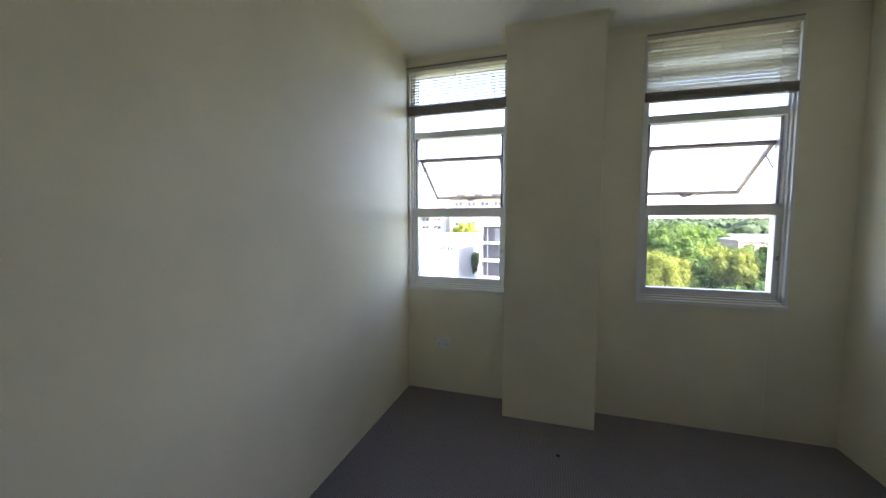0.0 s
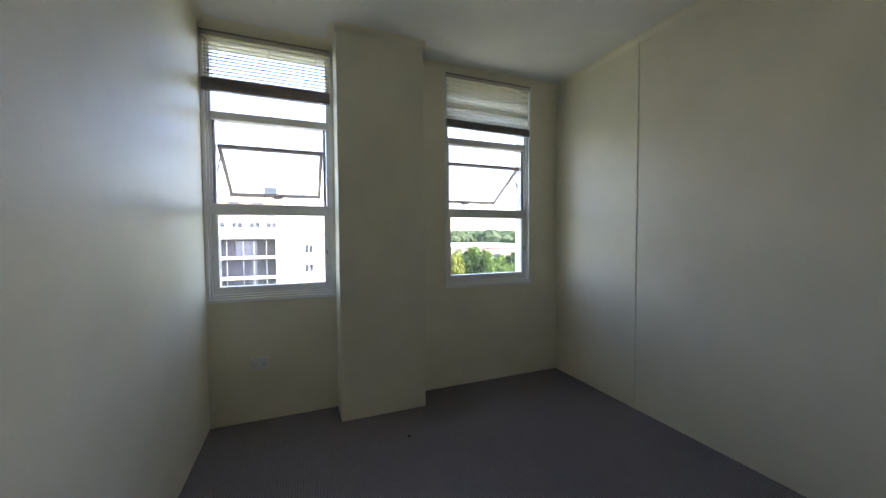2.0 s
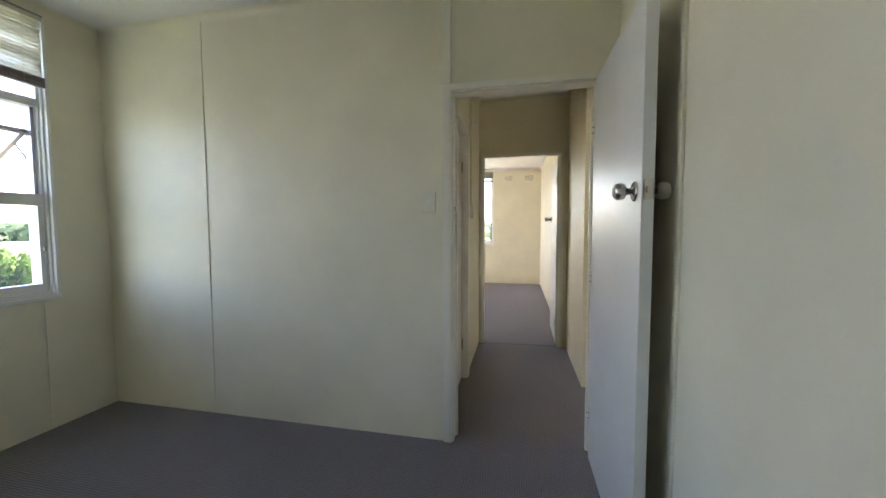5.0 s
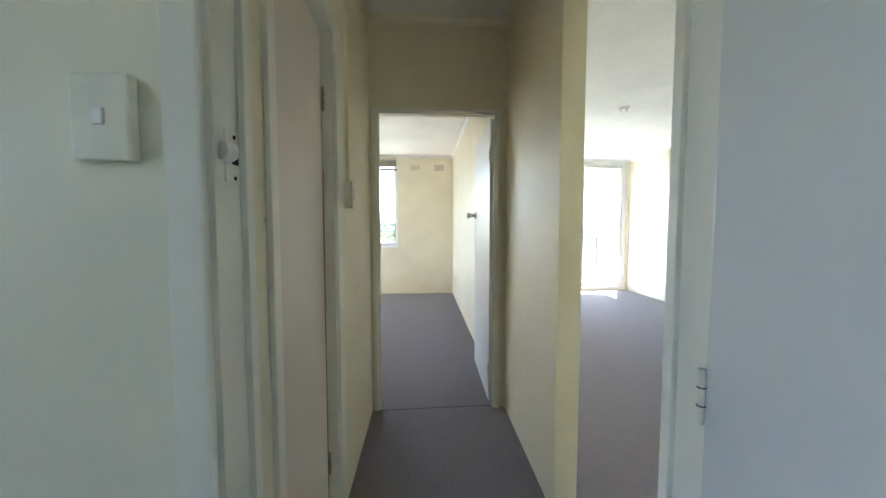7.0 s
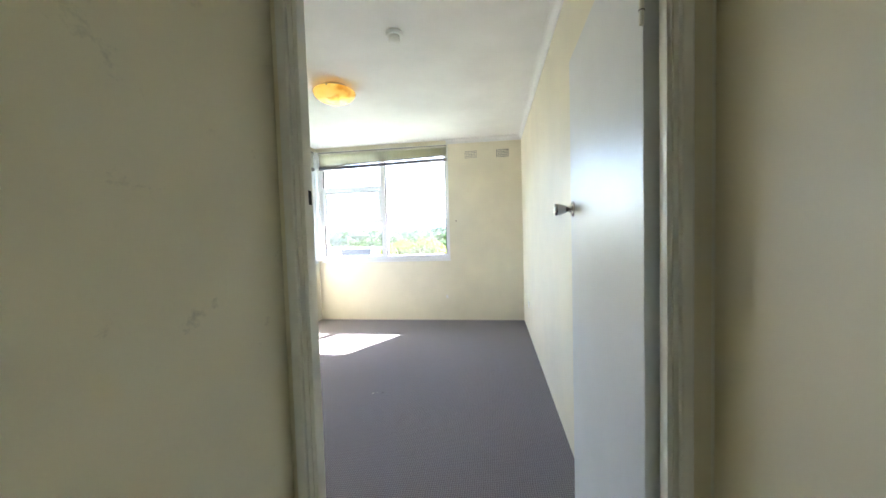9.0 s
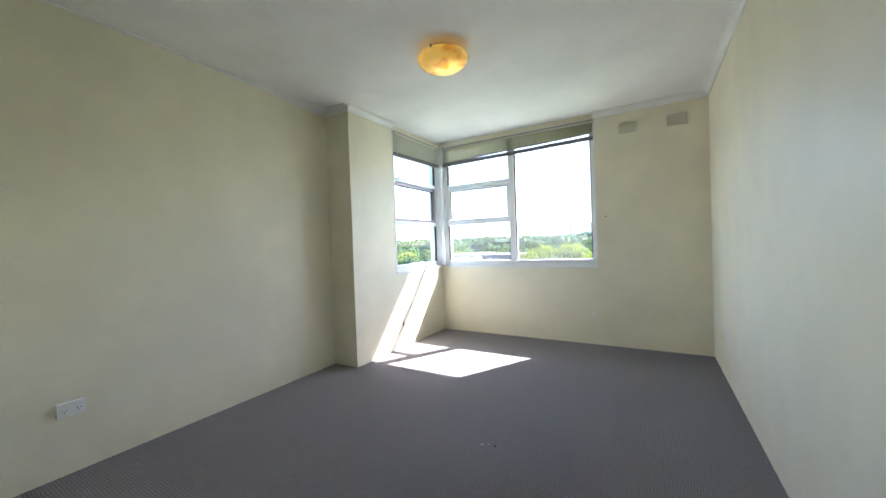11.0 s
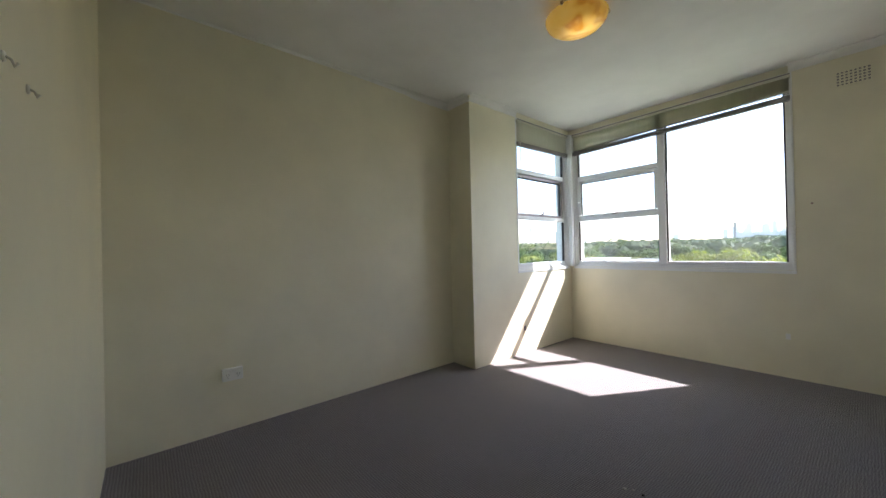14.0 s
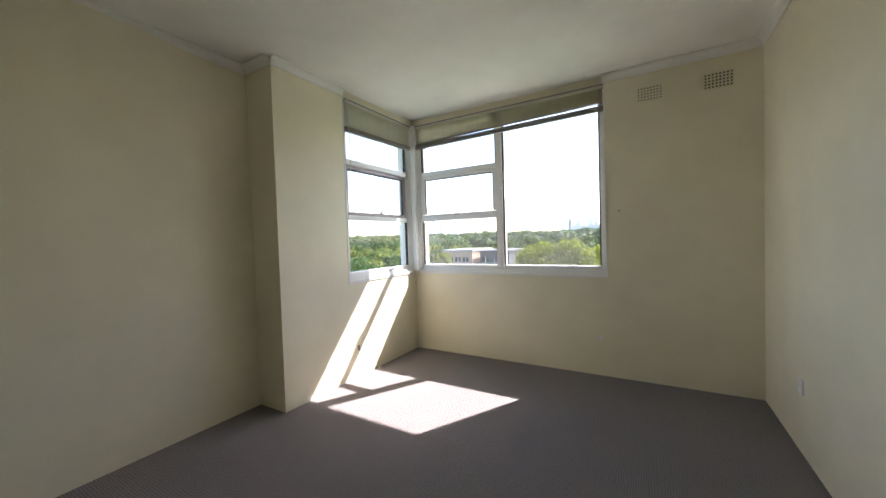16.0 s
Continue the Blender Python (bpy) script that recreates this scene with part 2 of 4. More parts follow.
def turned(profile, axis, at, segs=24):
    """A lathe body: (radius, height) pairs, along an axis, from a place."""
    bm = bmesh.new()
    rings = []
    for r, h in profile:
        ring = []
        for k in range(segs):
            a = 2 * math.pi * k / segs
            c, s = r * math.cos(a), r * math.sin(a)
            p = {'x': (h, c, s), 'y': (c, h, s), 'z': (c, s, h)}[axis[-1]]
            p = Vector(p) * (-1 if axis[0] == '-' else 1)
            ring.append(bm.verts.new(p + Vector(at)))
        rings.append(ring)
    for a, b in zip(rings, rings[1:]):
        for k in range(segs):
            bm.faces.new((a[k], a[(k + 1) % segs], b[(k + 1) % segs], b[k]))
    for ring in (rings[0], rings[-1]):
        if (ring[0].co - ring[segs // 2].co).length > 1e-4:
            bm.faces.new(ring)
    bmesh.ops.remove_doubles(bm, verts=bm.verts[:], dist=1e-5)
    bmesh.ops.recalc_face_normals(bm, faces=bm.faces[:])
    return bm


def tube(points, radius, segs=8):
    bm = bmesh.new()
    pts = [Vector(p) for p in points]
    rings = []
    for i, p in enumerate(pts):
        d = (pts[min(i + 1, len(pts) - 1)] - pts[max(i - 1, 0)]).normalized()
        side = d.cross(Vector((0, 0, 1)) if abs(d.z) < 0.9 else Vector((1, 0, 0))).normalized()
        up = side.cross(d)
        r = radius[i] if isinstance(radius, (list, tuple)) else radius
        rings.append([bm.verts.new(p + r * (math.cos(2 * math.pi * k / segs) * side + math.sin(2 * math.pi * k / segs) * up)) for k in range(segs)])
    for a, b in zip(rings, rings[1:]):
        for k in range(segs):
            bm.faces.new((a[k], a[(k + 1) % segs], b[(k + 1) % segs], b[k]))
    bm.faces.new(rings[0][::-1])
    bm.faces.new(rings[-1])
    return bm


def mesh_of(name, bm, material, origin=(0, 0, 0), smooth=False):
    bmesh.ops.translate(bm, verts=bm.verts[:], vec=-Vector(origin))
    me = bpy.data.meshes.new(name)
    bm.to_mesh(me)
    bm.free()
    if material:
        me.materials.append(material)
    if smooth:
        for p in me.polygons:
            p.use_smooth = True
    return me


def thing(name, at, label, category, group="", kind=""):
    ob = new(name)
    ob.location = at
    ORIGIN[ob] = Vector(at)
    return tagged(ob, label, category, group, kind)


def part(name, bm, material, parent, label="", smooth=False):
    ob = new(name, mesh_of(name, bm, material, ORIGIN[parent], smooth))
    ob.parent = parent
    ORIGIN[ob] = ORIGIN[parent]
    return tagged(ob, label)


def solid(name, bm, material, label, category, at=None, kind="", smooth=False, group=""):
    at = at or (0, 0, 0)
    ob = new(name, mesh_of(name, bm, material, at, smooth))
    ob.location = at
    ORIGIN[ob] = Vector(at)
    return tagged(ob, label, category, group, kind)


def slab_with_holes(axis, f0, f1, a0, a1, z0, z1, holes=()):
    """A wall whose thickness runs f0..f1 along axis, a0..a1 along its length, with holes (a0, a1, z0, z1) through it."""
    cut = lambda lo, hi, vals: sorted({lo, hi, *[v for v in vals if lo < v < hi]})
    As = cut(a0, a1, [v for h in holes for v in h[:2]])
    Zs = cut(z0, z1, [v for h in holes for v in h[2:]])
    full = {}
    for i in range(len(As) - 1):
        for j in range(len(Zs) - 1):
            ca, cz = (As[i] + As[i + 1]) / 2, (Zs[j] + Zs[j + 1]) / 2
            full[i, j] = not any(h[0] < ca < h[1] and h[2] < cz < h[3] for h in holes)
    bm, cache = bmesh.new(), {}

    def v(f, a, z):
        if (f, a, z) not in cache:
            cache[f, a, z] = bm.verts.new((f, a, z) if axis == 'x' else (a, f, z))
        return cache[f, a, z]

    for (i, j), on in full.items():
        if not on:
            continue
        A, B, Z, Y = As[i], As[i + 1], Zs[j], Zs[j + 1]
        for f in (f0, f1):
            bm.faces.new((v(f, A, Z), v(f, B, Z), v(f, B, Y), v(f, A, Y)))
        for di, dj, e in ((-1, 0, ((A, Z), (A, Y))), (1, 0, ((B, Z), (B, Y))), (0, -1, ((A, Z), (B, Z))), (0, 1, ((A, Y), (B, Y)))):
            if not full.get((i + di, j + dj)):
                (p, q), (r, s) = e
                bm.faces.new((v(f0, p, q), v(f1, p, q), v(f1, r, s), v(f0, r, s)))
    bmesh.ops.recalc_face_normals(bm, faces=bm.faces[:])
    return bm


# ---- the large structure ----
H = 2.65      # ceiling height
TOP = 2.87


def wall(name, bm, label, material=None):
    return solid(name, bm, material or WALL, label, "wall", kind="structure")


# first bedroom: x -2.745 to 0.657, y -1.155 to 1.66
W1 = (-1.152, -0.345, 0.856, 2.585)
W2 = (0.527, 1.367, 0.857, 2.585)
wall("wall_bedroom_west", slab_with_holes('x', -2.99, -2.745, -1.255, 3.545, -0.2, TOP, [W1, W2]), "cream painted window wall of the small bedroom")
wall("wall_bedroom_south", slab_with_holes('y', -1.255, -1.155, -2.745, 0.755, -0.2, TOP), "smooth cream painted bedroom wall")
wall("wall_bedroom_east", slab_with_holes('x', 0.657, 0.755, -1.155, 1.66, -0.2, TOP), "smooth cream painted bedroom wall")
D1 = (-0.225, 0.567, -0.01, 2.05)
wall("wall_door_partition", slab_with_holes('y', 1.66, 1.75, -2.745, 4.53, -0.2, TOP, [D1]), "cream partition wall with cover strips and doorway")
solid("wall_pillar", boxbm(-2.745, -2.5, -0.34, 0.266, 0, H - 0.001, 0.004), WALL, "cream painted square pillar between two windows", "pillar", kind="structure")
# hall
D2 = (1.985, 2.585, -0.01, 2.05)
wall("wall_hall_west", slab_with_holes('x', -0.365, -0.265, 1.75, 3.545, -0.2, TOP, [D2]), "scuffed cream hallway wall", WALL_HALL)
D3 = (-0.228, 0.599, -0.01, 2.05)
wall("wall_hall_north", slab_with_holes('y', 3.545, 3.60, -2.745, 0.655, -0.2, TOP, [D3]), "cream partition wall with open doorway", WALL_WARM)
wall("wall_hall_east", slab_with_holes('x', 0.662, 0.763, 2.59, 3.545, -0.2, TOP), "cream hallway wall stub beside the living room opening", WALL_WARM)
wall("wall_large_bedroom_east", slab_with_holes('x', 0.655, 0.763, 3.545, 8.12, -0.2, TOP), "cream partition wall between bedroom and living room")
# large bedroom: x -2.773 to 0.655, y 3.60 to 7.975
west = slab_with_holes('x', -3.0, -2.770, 3.545, 6.2, -0.2, TOP)
for v in west.verts:
    if v.co.x > -2.9 and v.co.y < 4:
        v.co.x = -2.715      # the old wall runs slightly out of square
wall("wall_large_bedroom_west", west, "plain cream painted bedroom wall")
W3L = (6.895, 7.925, 0.918, 2.59)
wall("wall_large_bedroom_corner", slab_with_holes('x', -2.773, -2.46, 6.2, 8.215, -0.2, TOP, [(W3L[0], 8.3, W3L[2], W3L[3])]), "thicker cream wall with corner window")
W3 = (-2.41, -0.40, 0.918, 2.59)
wall("wall_large_bedroom_north", slab_with_holes('y', 7.975, 8.215, -2.46, 0.655, -0.2, TOP, [(-2.6, W3[1], W3[2], W3[3])]), "cream window wall with air vents")
# living room
W4 = (1.5, 4.20, 0.03, 2.6)
wall("wall_living_east", slab_with_holes('x', 4.36, 4.53, 1.75, 6.46, -0.2, TOP), "bright cream living room wall")
solid("wall_living_pier", boxbm(4.255, 4.53, 6.46, 8.12, -0.2, TOP), WALL, "cream wall pier beside the balcony door", "wall", kind="structure")
wall("wall_living_north", slab_with_holes('y', 8.12, 8.32, 0.763, 4.53, -0.2, TOP, [W4]), "living room wall with balcony door")
# floor and ceilings
solid("floor", slab_with_holes('y', -1.3, 8.5, -3.0, 4.55, -0.25, 0.0), CARPET, "dark grey ribbed loop-pile carpet", "carpet", kind="structure")
for nm, x0, x1, y0, y1 in (("ceiling_bedroom", -2.745, 0.657, -1.155, 1.66), ("ceiling_hall", -0.265, 0.763, 1.75, 3.545),
                           ("ceiling_large_bedroom", -2.773, 0.655, 3.60, 7.975), ("ceiling_living", 0.763, 4.36, 1.75, 8.12),
                           ("ceiling_closet", -2.745, -0.365, 1.75, 3.545)):
    solid(nm, boxbm(x0, x1, y0, y1, H, TOP), CEIL, "smooth off-white painted ceiling", "ceiling", kind="structure")
solid("roof", boxbm(-3.35, 4.9, -1.6, 8.80, TOP, 3.15), CONC, "flat concrete roof slab with eaves", "roof", kind="structure")
# unseen slab, added to keep the sun out of the living room
solid("shading_slab_over_balcony", boxbm(0.72, 4.9, 8.803, 10.1, TOP, 3.15), CONC, "unseen concrete slab added to shade the living room", "roof", kind="structure")


def cornice(name, runs, size=0.058, stepped=True):
    """Coved plaster cornice: runs of (wall axis, wall place, inward sign, from, to)."""
    bm = bmesh.new()
    if stepped:
        prof = [(0.0, -size), (0.008, -size), (0.012, -size + 0.008)]
        prof += [(0.012 + (size - 0.02) * (1 - math.cos(a)), -size + 0.008 + (size - 0.016) * math.sin(a)) for a in [k * math.pi / 10 for k in range(1, 6)]]
        prof += [(size, -0.008), (size, 0.0)]
    else:
        prof = [(0.0004 + size * (1 - math.cos(k * math.pi / 16)), -0.0004 - size * (1 - math.sin(k * math.pi / 16))) for k in range(9)]
    for axis, f, s, a0, a1 in runs:
        rows = []
        for d, h in prof:
            rows.append([bm.verts.new((f + s * d, a, H + h) if axis == 'x' else (a, f + s * d, H + h)) for a in (a0, a1)])
        for p, q in zip(rows, rows[1:]):
            bm.faces.new((p[0], p[1], q[1], q[0]))
    bmesh.ops.recalc_face_normals(bm, faces=bm.faces[:])
    solid(name, bm, CEIL if stepped else WALL, "coved white plaster cornice" if stepped else "soft plaster cove where wall meets ceiling", "cornice", kind="structure", smooth=not stepped)


cornice("trim_cornice_bedroom", [('x', -2.745, 1, -1.155, -0.34), ('x', -2.745, 1, 0.266, 1.66), ('x', -2.5, 1, -0.35, 0.276), ('y', -0.34, -1, -2.745, -2.49),
                                 ('y', 0.266, 1, -2.745, -2.49), ('y', -1.155, 1, -2.745, 0.657), ('y', 1.66, -1, -2.745, 0.657), ('x', 0.657, -1, -1.155, 1.66)], 0.045, False)
cornice("trim_cornice_hall", [('y', 3.545, -1, -0.265, 0.655), ('x', -0.265, 1, 1.75, 3.545), ('x', 0.662, -1, 2.59, 3.545)], 0.04, False)
cornice("trim_cornice_large_bedroom", [('x', -2.773, 1, 3.60, 6.2), ('y', 6.2, -1, -2.773, -2.45), ('x', -2.46, 1, 6.19, 6.9), ('y', 7.975, -1, -0.42, 0.655),
                                       ('x', 0.655, -1, 3.60, 7.975), ('y', 3.60, 1, -2.773, 0.655)])
cornice("trim_cornice_living", [('x', 4.36, -1, 1.75, 6.46), ('x', 4.255, -1, 6.45, 8.12), ('y', 6.46, -1, 4.245, 4.36), ('y', 8.12, -1, 0.763, 4.255)])
for x, w in ((-1.892, 0.022), (-0.247, 0.05)):
    solid("trim_cover_strip", boxbm(x - w / 2, x + w / 2, 1.655 if w < 0.03 else 1.642, 1.66, 0.0 if w < 0.03 else 2.08, H - 0.03, 0.002), TRIM if w > 0.03 else WALL,
          "narrow painted cover strip on the partition", "trim", kind="structure")


# raised strip added for the sharp tone edge beside the open door
solid("trim_cover_strip", boxbm(0.646, 0.6565, 0.886, 0.908, 0.0, H - 0.05, 0.003), WALL, "narrow raised strip in wall paint beside the open door", "trim", kind="structure")


# ---- windows ----
def mapper(axis, face, sign):
    """Boxes given as along-wall u, depth w outwards from the wall face, height z."""
    def b(u0, u1, w0, w1, z0, z1, bevel=0.0):
        f0, f1 = face + sign * w0, face + sign * w1
        return boxbm(f0, f1, u0, u1, z0, z1, bevel) if axis == 'x' else boxbm(u0, u1, f0, f1, z0, z1, bevel)

    def p(u, w, z):
        return (face + sign * w, u, z) if axis == 'x' else (u, face + sign * w, z)
    return b, p


def pane(name, b, parent, u0, u1, z0, z1, w):
    ob = part(name, b(u0, u1, w, w + 0.004, z0, z1), GLASS, parent, "clear window pane")
    ob.visible_shadow = False
    return ob


def window_shell(name, b, p, o, label, fw=0.045, nose=0.02):
    """Frame in three steps: a thin bead on the wall, the painted jamb, and the recessed glazing rebate."""
    u0, u1, z0, z1 = o
    w = thing(name, p((u0 + u1) / 2, 0.05, z0), label, "window", kind="structure")
    for s, e in ((u0, 1), (u1, -1)):
        side = part("jamb", b(s, s + e * 0.019, -0.004, 0.14, z0, z1, 0.003), FRAME, w)
        part("jamb_step", b(s + e * 0.0195, s + e * 0.032, 0.016, 0.14, z0 + 0.012, z1 - 0.019, 0.002), FRAME, side)
        part("jamb_rebate", b(s + e * 0.0325, s + e * fw, 0.034, 0.14, z0 + 0.026, z1 - 0.032, 0.002), FRAME, side)
    head = part("head", b(u0 + 0.0195, u1 - 0.0195, -0.004, 0.14, z1 - 0.018, z1, 0.003), FRAME, w)
    part("head_rebate", b(u0 + fw, u1 - fw, 0.03, 0.14, z1 - fw, z1 - 0.0185, 0.002), FRAME, head)
    sill = part("sill", b(u0 + 0.0195, u1 - 0.0195, 0.006, 0.14, z0 - 0.001, z0 + 0.012, 0.002), FRAME, w)
    part("sill_step", b(u0 + 0.0325, u1 - 0.0325, 0.020, 0.14, z0 + 0.0125, z0 + 0.026, 0.002), FRAME, sill)
    part("sill_step", b(u0 + fw, u1 - fw, 0.034, 0.14, z0 + 0.0265, z0 + 0.04, 0.002), FRAME, sill)
    part("sill_nose", b(u0 - 0.002, u1 + 0.002, -nose, 0.0055, z0 - 0.03, z0 - 0.002, 0.004), FRAME, w, "thin projecting sill nosing")
    part("outer_sill", b(u0 + 0.002, u1 - 0.002, 0.145, 0.28, z0 - 0.03, z0 + 0.012, 0.004), CONC, w)
    return w


def awning_window(name, axis, face, sign, o, label, tm, tm2, sash_top, drop, out, keeps):
    """A tall window: fixed pane below, an awning sash pushed out on stays, fixed pane above."""
    b, p = mapper(axis, face, sign)
    u0, u1, z0, z1 = o
    w = window_shell(name, b, p, o, label, nose=0.008)
    i0, i1 = u0 + 0.045, u1 - 0.045
    part("transom", b(i0, i1, 0.02, 0.10, tm - 0.036, tm + 0.036, 0.005), FRAME, w)
    part("transom", b(i0, i1, 0.025, 0.10, tm2 - 0.026, tm2 + 0.026, 0.005), FRAME, w)
    for u in (i0, i1 - 0.024):
        part("stile", b(u, u + 0.024, 0.035, 0.085, z0 + 0.04, tm - 0.036, 0.003), FRAME, w)
        part("stile", b(u, u + 0.018, 0.05, 0.10, tm + 0.036, tm2 - 0.026, 0.003), ALU, w, "aluminium track strip")
    part("bottom_rail", b(i0 + 0.024, i1 - 0.024, 0.035, 0.085, z0 + 0.04, z0 + 0.075, 0.003), FRAME, w)
    pane("pane", b, w, i0 + 0.01, i1 - 0.01, z0 + 0.06, tm - 0.02, 0.06)
    pane("pane", b, w, i0 + 0.004, i1 - 0.004, tm2 + 0.01, z1 - 0.03, 0.06)
    # open sash, tilted out at the bottom
    s0, s1 = i0 + 0.022, i1 - 0.022
    base = Vector(p(0, 0.085, sash_top))
    tip = Vector(p(0, 0.085 + out, sash_top - drop))
    length = (tip - base).length
    dn = (tip - base).normalized()
    along = Vector(p(1, 0, 0)) - Vector(p(0, 0, 0))
    nrm = along.cross(dn).normalized()
    M = Matrix((along, dn, nrm)).transposed().to_4x4()
    M.translation = base

    def bar(x0, x1, y0, y1, t=0.012):
        m = boxbm(x0, x1, y0, y1, -t, t, 0.003)
        bmesh.ops.transform(m, matrix=M, verts=m.verts[:])
        return m
    sash = part("sash", bar(s0, s1, 0.0, 0.026), ALU_DARK, w, "open awning sash of slim aluminium")
    part("sash_stile", bar(s0, s0 + 0.024, 0.026, length - 0.024), ALU_DARK, sash)
    part("sash_stile", bar(s1 - 0.024, s1, 0.026, length - 0.024), ALU_DARK, sash)
    part("sash_rail", bar(s0, s1, length - 0.024, length), ALU_DARK, sash)
    g = part("sash_pane", bar(s0 + 0.02, s1 - 0.02, 0.02, length - 0.02, 0.002), GLASS, sash)
    g.visible_shadow = False
    for u, s in ((s0 - 0.006, 1), (s1 + 0.006, -1)):
        q = [Vector(p(u, 0.085, sash_top - 0.20)), Vector(p(u, 0.085 + out * 0.28, sash_top - drop * 0.22))]
        part("stay", tube(q, 0.006, 6), ALU_DARK, w)
    mid = (s0 + s1) / 2
    c = M @ Vector((mid, length - 0.01, 0))
    part("latch", tube([M @ Vector((mid - 0.035, length - 0.012, -0.018)), M @ Vector((mid - 0.01, length - 0.012, -0.028)), M @ Vector((mid + 0.045, length - 0.012, -0.02))], [0.008, 0.012, 0.006], 8), ALU_DARK, sash, "dark metal latch")
    if keeps:
        hoop = [M @ Vector((mid + x, length + y, -0.03)) for x, y in ((-0.09, 0.04), (-0.09, -0.055), (-0.075, -0.068), (0.075, -0.068), (0.09, -0.055), (0.09, 0.04), (0.0, 0.05), (-0.09, 0.04))]
        part("pull_wire", tube(hoop, 0.0025, 5), RAILM, sash)
    part("catch", b(i1 - 0.012, i1 - 0.002, 0.022, 0.036, z0 + 0.28, z0 + 0.31, 0.002), ALU, w)
    return w


awning_window("window_1", 'x', -2.745, -1, W1, "tall white window with open awning sash and fixed panes", 1.452, 2.065, 1.885, 0.29, 0.45, True)
awning_window("window_2", 'x', -2.745, -1, W2, "tall white window with open awning sash and fixed panes", 1.457, 2.055, 1.885, 0.29, 0.45, False)


def closed_sash(b, p, parent, u0, u1, z0, z1, metal, lift, w0=0.03):
    s = part("sash", b(u0, u1, w0, w0 + 0.035, z0, z0 + 0.026, 0.003), metal, parent, "closed awning sash")
    part("sash_rail", b(u0, u1, w0, w0 + 0.05, z1 - 0.032, z1, 0.003), metal, s)
    part("sash_stile", b(u0, u0 + 0.032, w0, w0 + 0.05, z0 + 0.032, z1 - 0.032, 0.003), metal, s)
    part("sash_stile", b(u1 - 0.032, u1, w0, w0 + 0.05, z0 + 0.032, z1 - 0.032, 0.003), metal, s)
    for a0, a1, c0, c1 in ((u0 + 0.032, u1 - 0.032, z1 - 0.042, z1 - 0.032), (u0 + 0.032, u1 - 0.032, z0 + 0.026, z0 + 0.032),
                           (u0 + 0.032, u0 + 0.042, z0 + 0.04, z1 - 0.042), (u1 - 0.042, u1 - 0.032, z0 + 0.04, z1 - 0.042)):
        part("glazing_bead", b(a0, a1, w0 + 0.012, w0 + 0.03, c0, c1), DARK, s, "dark glazing gasket")
    g = part("sash_pane", b(u0 + 0.03, u1 - 0.03, w0 + 0.02, w0 + 0.024, z0 + 0.03, z1 - 0.03), GLASS, s)
    g.visible_shadow = False
    m = (u0 + u1) / 2 + 0.01
    part("latch", tube([p(m - 0.045, w0 - 0.012, z0 + 0.018), p(m, w0 - 0.022, z0 + 0.02 + lift * 0.3), p(m + 0.04, w0 - 0.015, z0 + 0.024 + lift)], [0.006, 0.011, 0.005], 8), ALU_DARK, s, "dark metal latch")
    return s


def corner_windows():
    for name, axis, face, sign, o, mull, metal, lift in (("window_3", 'y', 7.975, 1, W3, -1.405, FRAME, 0.0), ("window_4", 'x', -2.46, -1, W3L, None, ALU_DARK, 0.06)):
        b, p = mapper(axis, face, sign)
        u0, u1, z0, z1 = o
        w = window_shell(name, b, p, o, "white corner window with sash and wide fixed pane" if mull else "narrow white corner window with grey awning sash", 0.05, 0.012 if mull else 0.008)
        i0, i1 = u0 + 0.05, (mull - 0.035 if mull else u1 - 0.05)
        part("transom", b(i0, i1, 0.022, 0.11, 1.995, 2.045, 0.004), FRAME, w)
        part("transom", b(i0, i1, 0.022, 0.07, 1.482, 1.524, 0.004), FRAME, w)
        closed_sash(b, p, w, i0 + 0.004, i1 - 0.004, 1.526, 1.991, metal, lift, 0.03 if mull else 0.045)
        pane("pane", b, w, i0 - 0.01, i1 + 0.01, z0 + 0.03, 1.49, 0.06)
        pane("pane", b, w, i0 - 0.01, i1 + 0.01, 2.03, z1 - 0.03, 0.06)
        for zz0, zz1 in ((z0 + 0.04, 1.475), (2.045, z1 - 0.05)):
            part("glazing_bead", b(i0, i0 + 0.012, 0.035, 0.06, zz0, zz1), FRAME if not mull else DARK, w)
            part("glazing_bead", b(i1 - 0.012, i1, 0.035, 0.06, zz0, zz1), DARK, w, "dark glazing gasket")
        part("bottom_rail", b(i0, i1, 0.03, 0.09, z0 + 0.04, z0 + 0.068, 0.003), FRAME, w)
        if mull:
            part("mullion", b(mull - 0.035, mull + 0.035, 0.012, 0.12, z0 + 0.04, z1 - 0.05, 0.005), FRAME, w)
            part("bottom_rail", b(mull + 0.035, u1 - 0.05, 0.03, 0.09, z0 + 0.04, z0 + 0.068, 0.003), FRAME, w)
            pane("pane", b, w, mull + 0.02, u1 - 0.03, z0 + 0.05, z1 - 0.03, 0.06)
            part("glazing_bead", b(mull + 0.035, mull + 0.047, 0.035, 0.06, z0 + 0.068, z1 - 0.05), DARK, w, "dark glazing gasket")
            part("glazing_bead", b(u1 - 0.062, u1 - 0.05, 0.035, 0.06, z0 + 0.068, z1 - 0.05), DARK, w, "dark glazing gasket")
    solid("trim_corner_post", boxbm(-2.545, -2.408, 7.922, 8.06, 0.919, 2.588, 0.006), FRAME, "white corner post between two windows", "window post", kind="structure")


corner_windows()
solid("sash_handle", tube([(-2.335, 7.992, 1.715), (-2.345, 7.965, 1.712), (-2.372, 7.952, 1.685), (-2.388, 7.948, 1.64), (-2.388, 7.952, 1.58), (-2.372, 7.968, 1.545), (-2.366, 7.992, 1.54)], 0.006, 8), FRAME,
      "looped white sash handle on the window jamb", "window handle", (-2.37, 7.99, 1.54), smooth=True)


